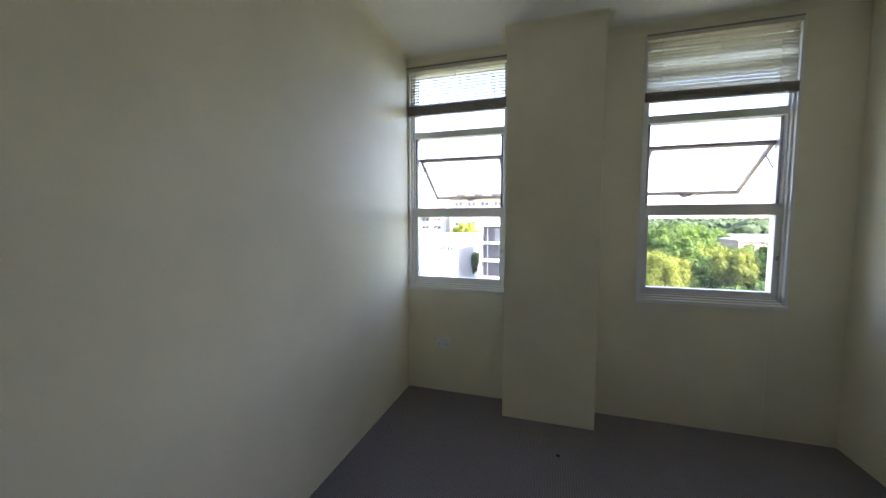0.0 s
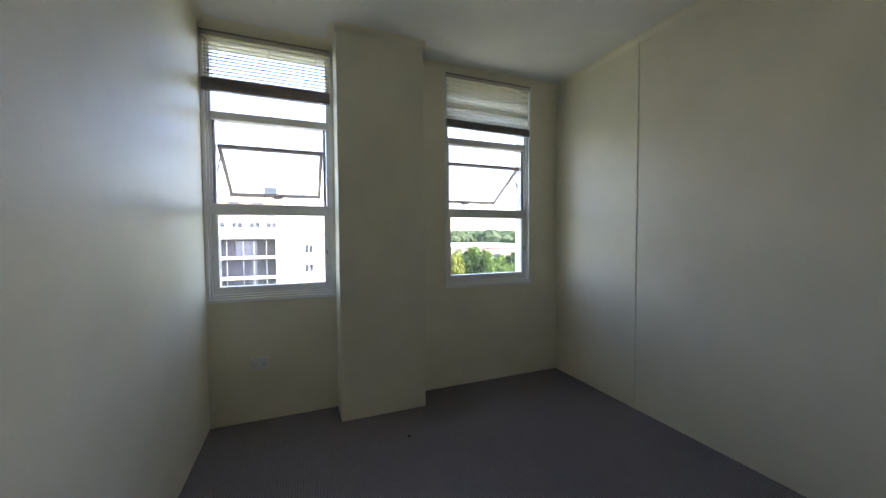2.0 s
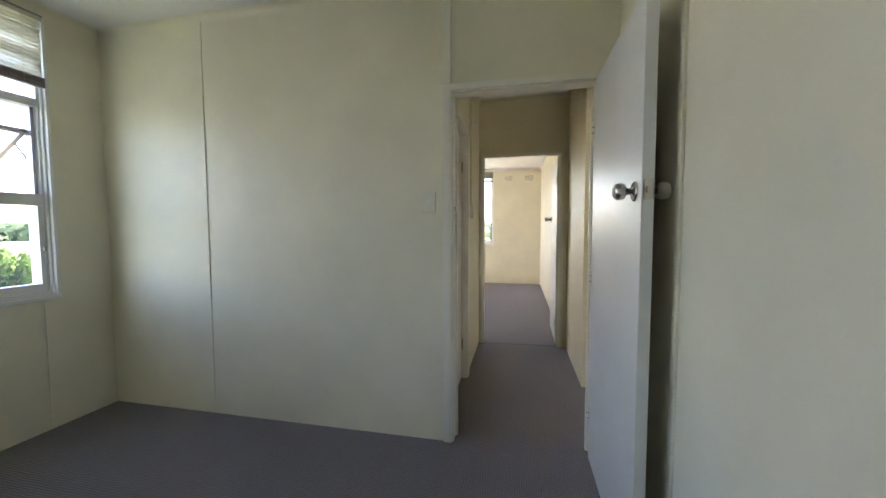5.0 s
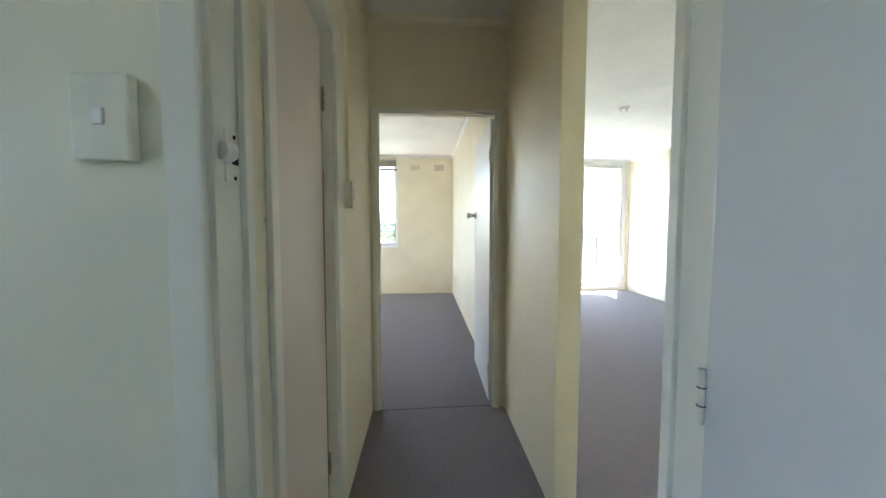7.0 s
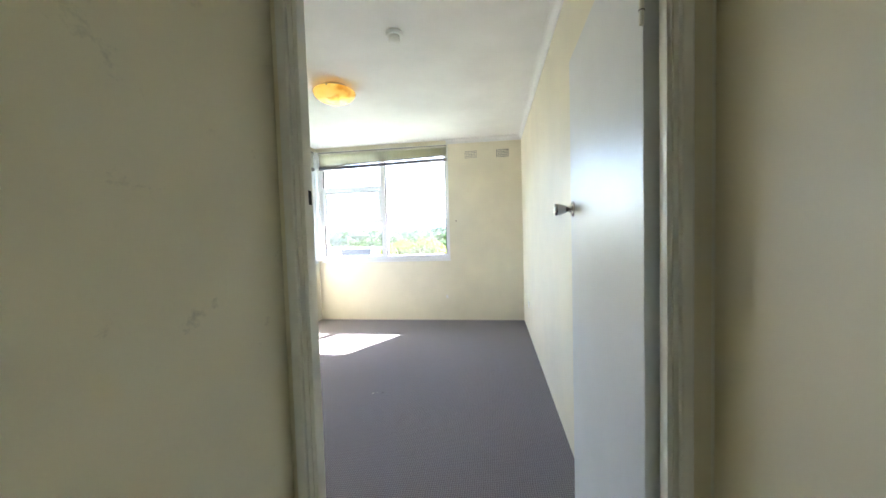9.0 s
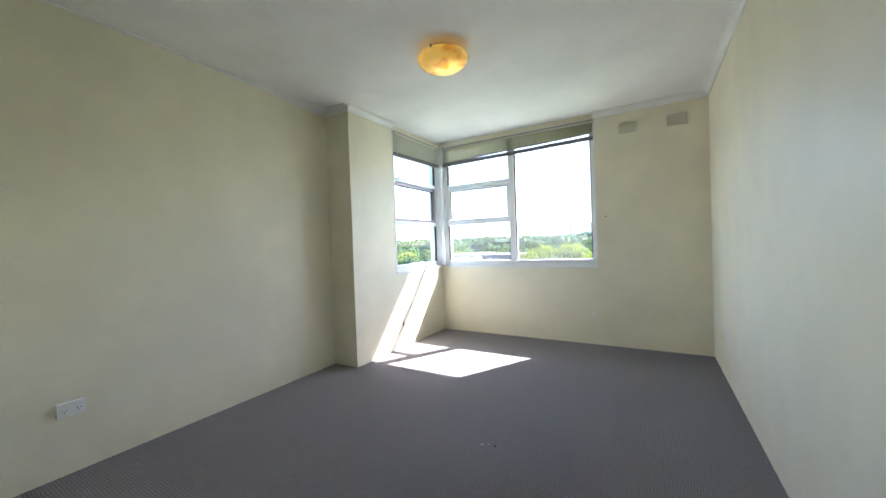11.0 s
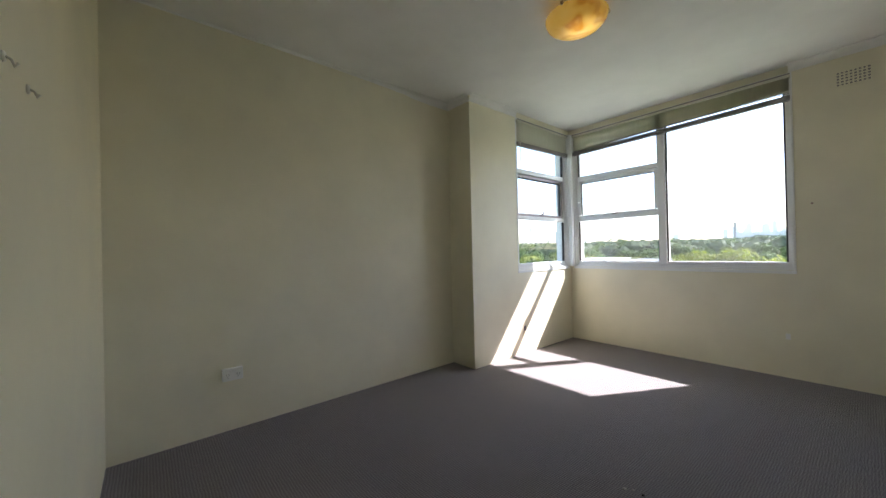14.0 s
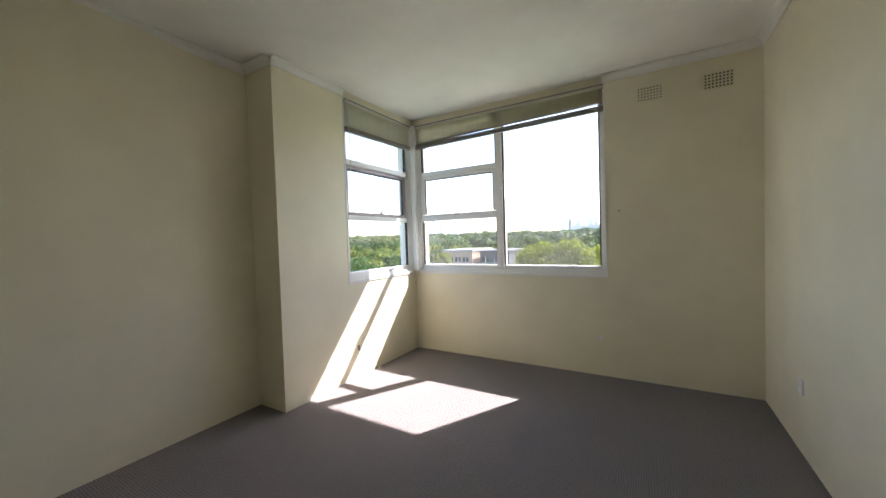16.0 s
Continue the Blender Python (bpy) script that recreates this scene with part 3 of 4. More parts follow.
# ---- blinds ----
def blind(axis, face, sign, u0, u1, top, low0, low1, n, tilt, stack, label, gap=0.0, bent=None, fan=()):
    """A venetian blind hung in front of the frame: headrail, single slats, the gathered stack and cords; low0/low1 the stack's underside at both ends."""
    b, p = mapper(axis, face, sign)
    t = thing("venetian_blind", p((u0 + u1) / 2, -0.01, top), label, "blind")
    part("headrail", b(u0, u1, -0.022, 0.012, top - 0.028, top, 0.003), SLAT, t)
    part("head_edge", b(u0, u1, -0.026, -0.0225, top - 0.004, top + 0.006), SLAT_DARK, t, "dark edge strip")
    me = None
    L = u1 - u0 - 0.02
    hi = top - 0.04
    for k in range(n):
        f = k / max(1, n - 1)
        za, zb = hi + (low0 + stack + 0.008 - hi) * f, hi + (low1 + stack + gap + 0.008 - hi) * f
        if me is None:
            bm = bmesh.new()
            prof = [(-0.0125, 0.0), (-0.006, 0.0028), (0.0, 0.004), (0.006, 0.0028), (0.0125, 0.0)]
            rows = [[bm.verts.new((x, y, z)) for y, z in prof] for x in (-L / 2, -L / 4, 0, L / 4, L / 2)]
            for r, s in zip(rows, rows[1:]):
                for q in range(4):
                    bm.faces.new((r[q], r[q + 1], s[q + 1], s[q]))
            bmesh.ops.solidify(bm, geom=bm.faces[:], thickness=0.0008)
            me = mesh_of("slat", bm, SLAT)
        ob = new("slat", me)
        ob.parent = t
        along = Vector(p(u0 + 0.01 + L, -0.005, zb)) - Vector(p(u0 + 0.01, -0.005, za))
        ax = along.normalized()
        outw = (Vector(p(0, 1, 0)) - Vector(p(0, 0, 0)))
        up = Vector((0, 0, 1))
        side = (outw * math.cos(tilt) - up * math.sin(tilt))
        side = (side - ax * side.dot(ax)).normalized()
        R = Matrix((ax, side, ax.cross(side))).transposed().to_4x4()
        jit = 0.0012 * math.sin(k * 7.3 + u0 * 5)
        dz = 0.0
        if bent and k in bent:
            dz = bent[k]
        R.translation = (Vector(p(u0 + 0.01, -0.005, za + jit)) + Vector(p(u0 + 0.01 + L, -0.005, zb + jit))) / 2 - ORIGIN[t]
        ob.matrix_local = R @ Matrix.Rotation(dz, 4, 'Y')
    # gathered slats and bottom rail: one ridged body
    bm = bmesh.new()
    m = max(4, int(stack / 0.008))
    prof = []
    for k in range(m):
        f0, f1 = k / m, (k + 0.7) / m
        e = 0.003 if k % 3 else 0.006
        prof += [(-0.019 - e, f0), (-0.019 - e, f1), (-0.014, f1), (-0.014, (k + 1) / m)]
    prof += [(0.012, 1.0), (0.012, 0.0)]
    ends = [[bm.verts.new(p(u, w, low + f * stack)) for w, f in prof] for u, low in ((u0 + 0.004, low0), (u1 - 0.004, low1))]
    for k in range(len(prof)):
        q = (k + 1) % len(prof)
        bm.faces.new((ends[0][k], ends[0][q], ends[1][q], ends[1][k]))
    bm.faces.new(ends[0])
    bm.faces.new(ends[1][::-1])
    bmesh.ops.recalc_face_normals(bm, faces=bm.faces[:])
    part("bottom_rail", bm, SLAT_DARK, t, "gathered dark slats and bottom rail")
    for fa, fb in fan:      # loose slats that hang askew above the stack
        bm2 = bmesh.new()
        rows = [[bm2.verts.new(p(u, w, h + z)) for w, z in ((-0.017, 0.0), (0.008, 0.003), (0.008, 0.0045), (-0.017, 0.0015))]
                for u, h in ((u0 + 0.01, low0 + stack + fa), (u1 - 0.01, low1 + stack + fb))]
        for k in range(4):
            bm2.faces.new((rows[0][k], rows[0][(k + 1) % 4], rows[1][(k + 1) % 4], rows[1][k]))
        bm2.faces.new(rows[0][::-1])
        bm2.faces.new(rows[1])
        part("loose_slat", bm2, SLAT_DARK, t)
    for f in (0.12, 0.5, 0.88):
        u = u0 + f * (u1 - u0)
        part("ladder_cord", tube([p(u, -0.021, top - 0.02), p(u, -0.021, low0 + (low1 - low0) * f - 0.003)], 0.0014, 5), SLAT, t)
    return t


blind('x', -2.745, -1, -1.148, -0.362, 2.575, 2.208, 2.208, 12, radians(-6), 0.078, "cream venetian blind drawn up with open slats")
blind('x', -2.745, -1, 0.531, 1.345, 2.575, 2.158, 2.148, 16, radians(33), 0.06, "cream venetian blind drawn up with closed slats", bent={2: radians(1.6), 3: radians(-0.5)})
blind('y', 7.975, 1, -2.40, -0.408, 2.572, 2.312, 2.352, 11, radians(48), 0.046, "long cream venetian blind pulled up unevenly", 0.034, fan=((0.004, 0.024), (0.012, 0.014)))
blind('x', -2.46, -1, 6.905, 7.91, 2.568, 2.282, 2.300, 12, radians(48), 0.044, "cream venetian blind drawn up with closed slats")
cord = [(-2.43, 6.94, 2.5), (-2.43, 6.945, 2.1), (-2.44, 6.95, 1.75), (-2.43, 6.97, 1.55)]
solid("blind_cord", tube(cord, 0.003, 6), SLAT, "thin white blind cord hanging by the window", "cord", cord[-1])
loop = [(-2.405 - 0.03 * math.sin(k * 0.45), 7.95 - 0.012 * k / 6, 1.72 - 0.035 * k) for k in range(8)]
solid("cord_cleat", tube(loop, 0.006, 6), PLASTIC, "white plastic cord hook on corner post", "cord hook", loop[0])


# ---- doors and frames ----
def knob(parent, at, s, pale=False, flat=True):
    base = [(0.0, 0.0), (0.034, 0.0), (0.034, 0.004), (0.026, 0.009), (0.013, 0.011), (0.011, 0.028)]
    grip = [(0.014, 0.028), (0.024, 0.033), (0.029, 0.043), (0.029, 0.053), (0.025, 0.063), (0.014, 0.069), (0.0, 0.07)] if not flat else \
        [(0.013, 0.026), (0.017, 0.034), (0.0245, 0.058), (0.0265, 0.072), (0.0245, 0.077), (0.0, 0.078)]
    ax = 'x' if s > 0 else '-x'
    k = part("door_knob", turned(base, ax, at), CHROME, parent, "round chrome door knob", True)
    part("knob_grip", turned(grip, ax, at), KNOB_PALE if pale else CHROME, k, "pale worn knob grip" if pale else "", True)


def hinge(parent, at, dy=0.05, material=None):
    h = part("hinge", turned([(0.0, -0.045), (0.0055, -0.045), (0.0055, 0.045), (0.0, 0.045)], 'z', at, 10), material or TRIM, parent, "painted steel butt hinge")
    for q in (-0.015, 0.015):
        part("hinge_ring", turned([(0.0, -0.001), (0.0065, -0.001), (0.0065, 0.001), (0.0, 0.001)], 'z', (at[0], at[1], at[2] + q), 10), DARK, h)


def door_frame(name, axis, f0, f1, o, label, aw=0.045, sides=(True, True), trim=None, near=None):
    """Lining inside the opening and flat architraves on both wall faces."""
    a0, a1, _, z1 = o
    bb = lambda u0, u1, w0, w1, c0, c1, bv=0.0: boxbm(w0, w1, u0, u1, c0, c1, bv) if axis == 'x' else boxbm(u0, u1, w0, w1, c0, c1, bv)
    at = ((f0 + f1) / 2, (a0 + a1) / 2, 0) if axis == 'x' else ((a0 + a1) / 2, (f0 + f1) / 2, 0)
    trim = trim or TRIM
    d = thing(name, at, label, "door frame", kind="structure")
    part("lining", bb(a0, a0 + 0.016, f0 - 0.002, f1 + 0.002, 0.001, z1 - 0.016, 0.002), trim, d)
    part("lining", bb(a1 - 0.016, a1, f0 - 0.002, f1 + 0.002, 0.001, z1 - 0.016, 0.002), trim, d)
    part("lining_head", bb(a0, a1, f0 - 0.002, f1 + 0.002, z1 - 0.016, z1, 0.002), trim, d)
    for on, w0, w1 in ((sides[0], f0 - 0.016, f0 - 0.0005), (sides[1], f1 + 0.0005, f1 + 0.016)):
        if on:
            part("architrave", bb(a0 - (near or aw), a0 + 0.006, w0, w1, 0.001, z1 + 0.006, 0.004), trim, d)
            part("architrave", bb(a1 - 0.006, a1 + aw, w0, w1, 0.001, z1 + 0.006, 0.004), trim, d)
            part("architrave_head", bb(a0 - (near or aw), a1 + aw, w0, w1, z1 - 0.006, z1 + min(0.03, aw), 0.004), trim, d)
    return d


f1 = door_frame("door_1", 'y', 1.66, 1.75, D1, "white painted timber door frame with strike plate")
part("stop", boxbm(-0.209, -0.197, 1.728, 1.752, 0.001, 2.03, 0.002), TRIM, f1)
part("stop", boxbm(0.539, 0.551, 1.728, 1.752, 0.001, 2.03, 0.002), TRIM, f1)
sp = part("strike_plate", boxbm(-0.2088, -0.206, 1.684, 1.723, 1.340, 1.420, 0.001), TRIM, f1, "painted-over metal strike plate")
part("strike_hole", boxbm(-0.2058, -0.2052, 1.701, 1.719, 1.369, 1.398), DARK, sp)
part("strike_lip", tube([(-0.2058, 1.699, 1.384), (-0.2045, 1.688, 1.384), (-0.199, 1.678, 1.384), (-0.2035, 1.669, 1.384)], [0.009, 0.015, 0.016, 0.014], 10), TRIM, sp)
for sz in (1.348, 1.412):
    part("screw", turned([(0.0, 0.0), (0.0035, 0.0), (0.003, 0.0012), (0.0, 0.0014)], 'x', (-0.206, 1.709, sz), 10), DARK, sp)
door = thing("bedroom_door", (0.562, 1.655, 0), "open off-white flush door with chrome knob", "door")
leaf = part("leaf", boxbm(0.541, 0.579, 0.897, 1.652, 0.012, 2.03, 0.003), DOORP, door, "glossy off-white door leaf")
knob(door, (0.541, 0.962, 1.392), -1, False, False)
knob(door, (0.579, 0.962, 1.392), 1, True, False)
part("latch_plate", boxbm(0.548, 0.572, 0.8945, 0.897, 1.36, 1.425, 0.0008), CHROME, door, "chrome latch plate")
part("latch_bolt", boxbm(0.554, 0.566, 0.886, 0.8945, 1.382, 1.402, 0.002), CHROME, door)
for z in (0.25, 1.0, 1.78):
    hinge(door, (0.536, 1.654, z))

f2 = door_frame("door_2", 'x', -0.365, -0.265, D2, "painted timber frame of a hallway cupboard door", 0.085, (False, True), TRIM, 0.035)
door = thing("hall_door", (-0.31, 2.28, 0), "closed pale pinkish flush door with painted hinges", "door")
part("leaf", boxbm(-0.338, -0.302, 2.004, 2.548, 0.012, 2.028, 0.003), PINK, door, "pale pinkish door leaf")
part("bare_edge", boxbm(-0.334, -0.3035, 2.558, 2.5655, 0.012, 1.50), RAW, door, "bare orange timber edge")
for z in (0.3, 1.77):
    hinge(door, (-0.297, 2.553, z), material=SCREWM)
part("door_latch", boxbm(-0.3015, -0.299, 2.01, 2.035, 0.99, 1.06, 0.001), CHROME, door)

f3 = door_frame("door_3", 'y', 3.545, 3.60, D3, "white painted timber door frame at the bedroom entrance", 0.018)
part("stop", boxbm(-0.212, -0.202, 3.545, 3.562, 0.001, 2.03, 0.002), TRIM, f3)
part("stop", boxbm(0.573, 0.583, 3.545, 3.562, 0.001, 2.03, 0.002), TRIM, f3)
sp = part("strike_plate", boxbm(-0.2118, -0.2095, 3.570, 3.596, 1.357, 1.427, 0.001), TRIM, f3, "worn metal strike plate")
part("strike_hole", boxbm(-0.2094, -0.2088, 3.576, 3.590, 1.375, 1.409), DARK, sp)
door = thing("large_bedroom_door", (0.57, 3.635, 0), "open pale blue-white flush door with chrome knob", "door")
leaf = part("leaf", boxbm(0.560, 0.596, 3.622, 4.425, 0.012, 2.03, 0.003), DOORP, door, "glossy off-white door leaf")
knob(door, (0.560, 4.375, 1.385), -1, False, True)
part("latch_plate", boxbm(0.566, 0.590, 4.425, 4.4272, 1.355, 1.42, 0.0008), CHROME, door)
for z in (0.25, 1.78):
    hinge(door, (0.555, 3.616, z))
door.rotation_euler = (0, 0, radians(-1.0))


# ---- the view outside ----
GZ = -15.0
bm = bmesh.new()
bmesh.ops.create_grid(bm, x_segments=40, y_segments=40, size=4500)
bmesh.ops.translate(bm, verts=bm.verts[:], vec=(0, 0, GZ))
solid("ground", bm, GRASS, "parkland and suburban ground reaching the horizon", "ground", kind="structure")
solid("wall_lower_building", boxbm(-2.97, 4.52, -1.24, 8.2, GZ, -0.26), CONC2, "lower storeys of the apartment building", "building", kind="structure")
solid("road", boxbm(-30, -22, -80, 160, GZ + 0.01, GZ + 0.05), ASPH, "grey asphalt street below", "road", kind="structure")
solid("road", boxbm(-200, -30, -20, -13.5, GZ + 0.012, GZ + 0.06), ASPH, "side street between the buildings", "road", kind="structure")


def crown_mesh(seed, r, h, leaf, count, lumps, material):
    """Lumps of foliage: a rough dark core each, covered with many small leaf blades that face outwards."""
    rnd = random.Random(seed)
    verts, faces = [], []
    cs = []
    for k in range(lumps):
        a, q = rnd.uniform(0, 2 * math.pi), math.sqrt(rnd.random()) * 0.8
        zz = rnd.uniform(-0.45, 0.55) * (1 - 0.55 * q * q)
        cs.append((Vector((q * r * math.cos(a), q * r * math.sin(a), zz * h)), r * rnd.uniform(0.16, 0.36)))
    ico = bmesh.new()
    bmesh.ops.create_icosphere(ico, subdivisions=1, radius=1.0)
    iv, iff = [v.co.copy() for v in ico.verts], [[v.index for v in f.verts] for f in ico.faces]
    ico.free()
    total = sum(cr * cr for _, cr in cs)
    for c, cr in cs:
        i = len(verts)
        verts += [c + v * cr * (0.68 + 0.22 * noise.noise(v * 2.3 + c)) for v in iv]
        faces += [[i + k for k in f] for f in iff]
        for _ in range(int(count * cr * cr / total)):
            d = Vector((rnd.gauss(0, 1), rnd.gauss(0, 1), rnd.gauss(0.15, 0.9))).normalized()
            p = c + d * cr * (0.84 + 0.30 * rnd.random() ** 1.7 + 0.2 * noise.noise(d * 2.3 + c))
            n = (d + Vector((rnd.gauss(0, 0.3), rnd.gauss(0, 0.3), rnd.gauss(0.15, 0.3)))).normalized()
            t = n.cross(Vector((rnd.gauss(0, 1), rnd.gauss(0, 1), rnd.gauss(0, 1)))).normalized()
            u = n.cross(t)
            s = leaf * rnd.uniform(0.6, 1.3)
            i = len(verts)
            verts += [p - t * s, p - u * s * 0.55 + n * s * 0.12, p + t * s, p + u * s * 0.55 + n * s * 0.12]
            faces.append((i, i + 1, i + 2, i + 3))
    me = bpy.data.meshes.new("crown")
    me.from_pydata([tuple(v) for v in verts], [], faces)
    me.materials.append(material)
    return me


def trunk_mesh(seed, h, r):
    rnd = random.Random(seed)
    bm = tube([(0, 0, 0), (rnd.uniform(-.2, .2), rnd.uniform(-.2, .2), h * 0.5), (rnd.uniform(-.4, .4), rnd.uniform(-.4, .4), h)], [r, r * 0.75, r * 0.5], 8)
    for k in range(5):
        a = k * 1.26 + rnd.random()
        e = Vector((math.cos(a), math.sin(a), 1.1)) * h * 0.45
        limb = tube([(0, 0, h * 0.7), tuple(Vector((0, 0, h * 0.7)) + e * 0.5), tuple(Vector((0, 0, h * 0.7)) + e)], [r * 0.5, r * 0.35, r * 0.15], 6)
        tmp = bpy.data.meshes.new("limb")
        limb.to_mesh(tmp)
        limb.free()
        bm.from_mesh(tmp)
        bpy.data.meshes.remove(tmp)
    return mesh_of("trunk", bm, BARK)


KINDS = [(crown_mesh(11 + k, 5.2, 5.0, 0.17, 8500, 44, mat), crown_mesh(11 + k, 5.2, 5.0, 0.30, 2800, 44, mat), trunk_mesh(40 + k, 5.5, 0.38), lab)
         for k, (mat, lab) in enumerate(((LEAF, "leafy dark green park tree"), (LEAF, "leafy dark green park tree"), (LEAF, "spreading green tree with uneven crown"),
                                         (LEAF_Y, "yellow-green tree in full leaf"), (LEAF_Y, "yellow-green tree in full leaf")))]


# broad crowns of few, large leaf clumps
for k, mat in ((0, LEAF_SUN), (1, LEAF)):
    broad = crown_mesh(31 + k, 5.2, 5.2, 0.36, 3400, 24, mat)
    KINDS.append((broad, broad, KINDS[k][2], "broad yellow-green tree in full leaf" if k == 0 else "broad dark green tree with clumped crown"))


def tree(x, y, top, kind, scale=1.0, turn=0.0):
    near, far, tm, lab = KINDS[kind]
    cm = near if math.hypot(x, y) < 90 else far
    t = thing("tree", (x, y, GZ), lab, "tree", "park trees")
    c = new("crown", cm)
    c.parent = t
    deep = 1.35 if scale < 0.6 else 1.15      # small park trees are leafy far down
    c.location = (0, 0, top - GZ - 4.2 * scale * deep)
    c.scale = (scale, scale, scale * deep)
    c.rotation_euler = (0, 0, turn)
    k = new("trunk", tm)
    k.parent = t
    k.scale = (scale, scale, (top - GZ - 4 * scale) / 7.0)
    return t


def polar(yaw, d, cx, cy):
    a = radians(yaw)
    return cx - d * math.sin(a), cy + d * math.cos(a)


rt = random.Random(5)
# park beside the small bedroom: rows of (distance, count, height of the tops above the eye in degrees)
for d, n, el in ((29, 10, -8.2), (35, 10, -6.4), (43, 11, -4.7), (52, 12, -3.6), (61, 12, -2.7), (69, 11, -1.5), (84, 11, 0.0)):
    for k in range(n):
        yaw = 47 + (k + rt.uniform(-0.4, 0.4)) * 36 / n
        x, y = polar(yaw, d * rt.uniform(0.94, 1.06), -2.7, 0.9)
        if (y < 6 + 0.03 * d and x < -46) or (d > 64 and yaw < 69):
            continue
        yellow = d < 45 and (yaw > 73 or yaw < 53) or rt.random() < 0.12
        tz = 1.28 + d * math.tan(radians(el + rt.uniform(-0.9, 0.7)))
        tree(x, y, tz, rt.choice((3, 4)) if yellow else rt.choice((0, 2, 6, 6)), d * 0.0105 * rt.uniform(0.75, 1.45), rt.uniform(0, 6.28))
# taller single trees of the park: direction, distance, height of the top in degrees, size
for yaw, d, el, kind, sc in ((76.6, 62, 0.9, 2, 0.85), (72.4, 66, 0.6, 0, 0.8), (74.2, 58, -0.9, 1, 0.6), (63.6, 40, -1.4, 6, 0.46), (67.4, 36, -2.7, 3, 0.36), (77.0, 30, -3.3, 4, 0.36)):
    x, y = polar(yaw, d, -2.7, 0.9)
    tree(x, y, 1.28 + d * math.tan(radians(el)), kind, sc, yaw)
# park before the corner window
for d, n, el in ((64, 15, -3.3), (82, 15, -2.4), (105, 15, -1.6), (135, 16, -0.8), (170, 17, 0.0), (215, 18, 0.9)):
    for k in range(n):
        yaw = 2 + (k + rt.uniform(-0.4, 0.4)) * 52 / n
        if (d < 100 and 4 < yaw < 36):
            continue
        x, y = polar(yaw, d * rt.uniform(0.93, 1.07), -1.0, 5.0)
        tree(x, y, 1.2 + d * math.tan(radians(el + rt.uniform(-0.6, 0.45))), rt.choice((0, 2, 6, 6, 6, 3)), d * 0.0080 * rt.uniform(0.7, 1.4), rt.uniform(0, 6.28))
for yaw, d, el, sc in ((11.6, 50, -0.45, 0.72), (14.8, 51, -0.9, 0.62), (17.2, 54, -2.0, 0.42), (8.9, 52, -1.5, 0.5)):
    x, y = polar(yaw, d, -0.1, 4.5)
    tree(x, y, 1.28 + d * math.tan(radians(el)), 5, sc, yaw)
for yaw, d, el in ((33.4, 62, -3.0), (30.6, 72, -1.9), (34.4, 70, -2.2), (36, 80, -1.6)):
    x, y = polar(yaw, d, -0.1, 4.5)
    tree(x, y, 1.28 + d * math.tan(radians(el)), rt.choice((0, 3)), 0.45, yaw)
for yaw, d, tz in ((102.3, 82, -0.6), (103.6, 92, 0.6), (102.6, 74, -4.0), (101.6, 96, 0.2), (103.4, 86, 2.2), (104.6, 98, 1.2)):
    x, y = polar(yaw, d, 0, 0)
    tree(x, y, tz, 3 if d > 80 else 6, 0.5, yaw)


def far_woods():
    verts, faces = [], []
    rnd = random.Random(77)
    ico = bmesh.new()
    bmesh.ops.create_icosphere(ico, subdivisions=1, radius=1.0)
    iv, iff = [v.co.copy() for v in ico.verts], [[v.index for v in f.verts] for f in ico.faces]
    ico.free()
    for _ in range(2600):
        yaw, d = rnd.uniform(-5, 112), 190 * (2000 / 190) ** (rnd.random() ** 1.3)
        x, y = polar(yaw, d, -1, 6)
        if 84 < yaw < 106 and d < 330:
            continue
        top = 1.0 + 0.017 * d * (0.75 + 0.35 * noise.noise(Vector((yaw * 0.11, d * 0.004, 0)))) + rnd.uniform(-2, 1.5)
        r = rnd.uniform(4, 7) * (1 + d / 700)
        i = len(verts)
        verts += [tuple(Vector((x, y, top - r)) + q * r * (0.86 + 0.16 * noise.noise(q * 2.1 + Vector((x, y, 0))))) for q in iv]
        faces += [[i + k for k in f] for f in iff]
        for _ in range(40):
            v = Vector((rnd.gauss(0, 1), rnd.gauss(0, 1), abs(rnd.gauss(0, 0.9)))).normalized()
            p = Vector((x, y, top - r)) + v * r * rnd.uniform(0.82, 1.0)
            n = (v + Vector((rnd.gauss(0, .25), rnd.gauss(0, .25), rnd.gauss(0.2, .25)))).normalized()
            t = n.cross(Vector((rnd.random() - .5, rnd.random() - .5, rnd.random() - .5))).normalized()
            u, s, i = n.cross(t), r * rnd.uniform(0.13, 0.25), len(verts)
            verts += [tuple(p - t * s), tuple(p - u * s * .7), tuple(p + t * s), tuple(p + u * s * .7)]
            faces.append((i, i + 1, i + 2, i + 3))
    me = bpy.data.meshes.new("far_woods")
    me.from_pydata(verts, [], faces)
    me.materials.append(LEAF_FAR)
    tagged(new("far_woods", me), "hazy green tree canopy of distant parkland", "woods", kind="stuff")


far_woods()


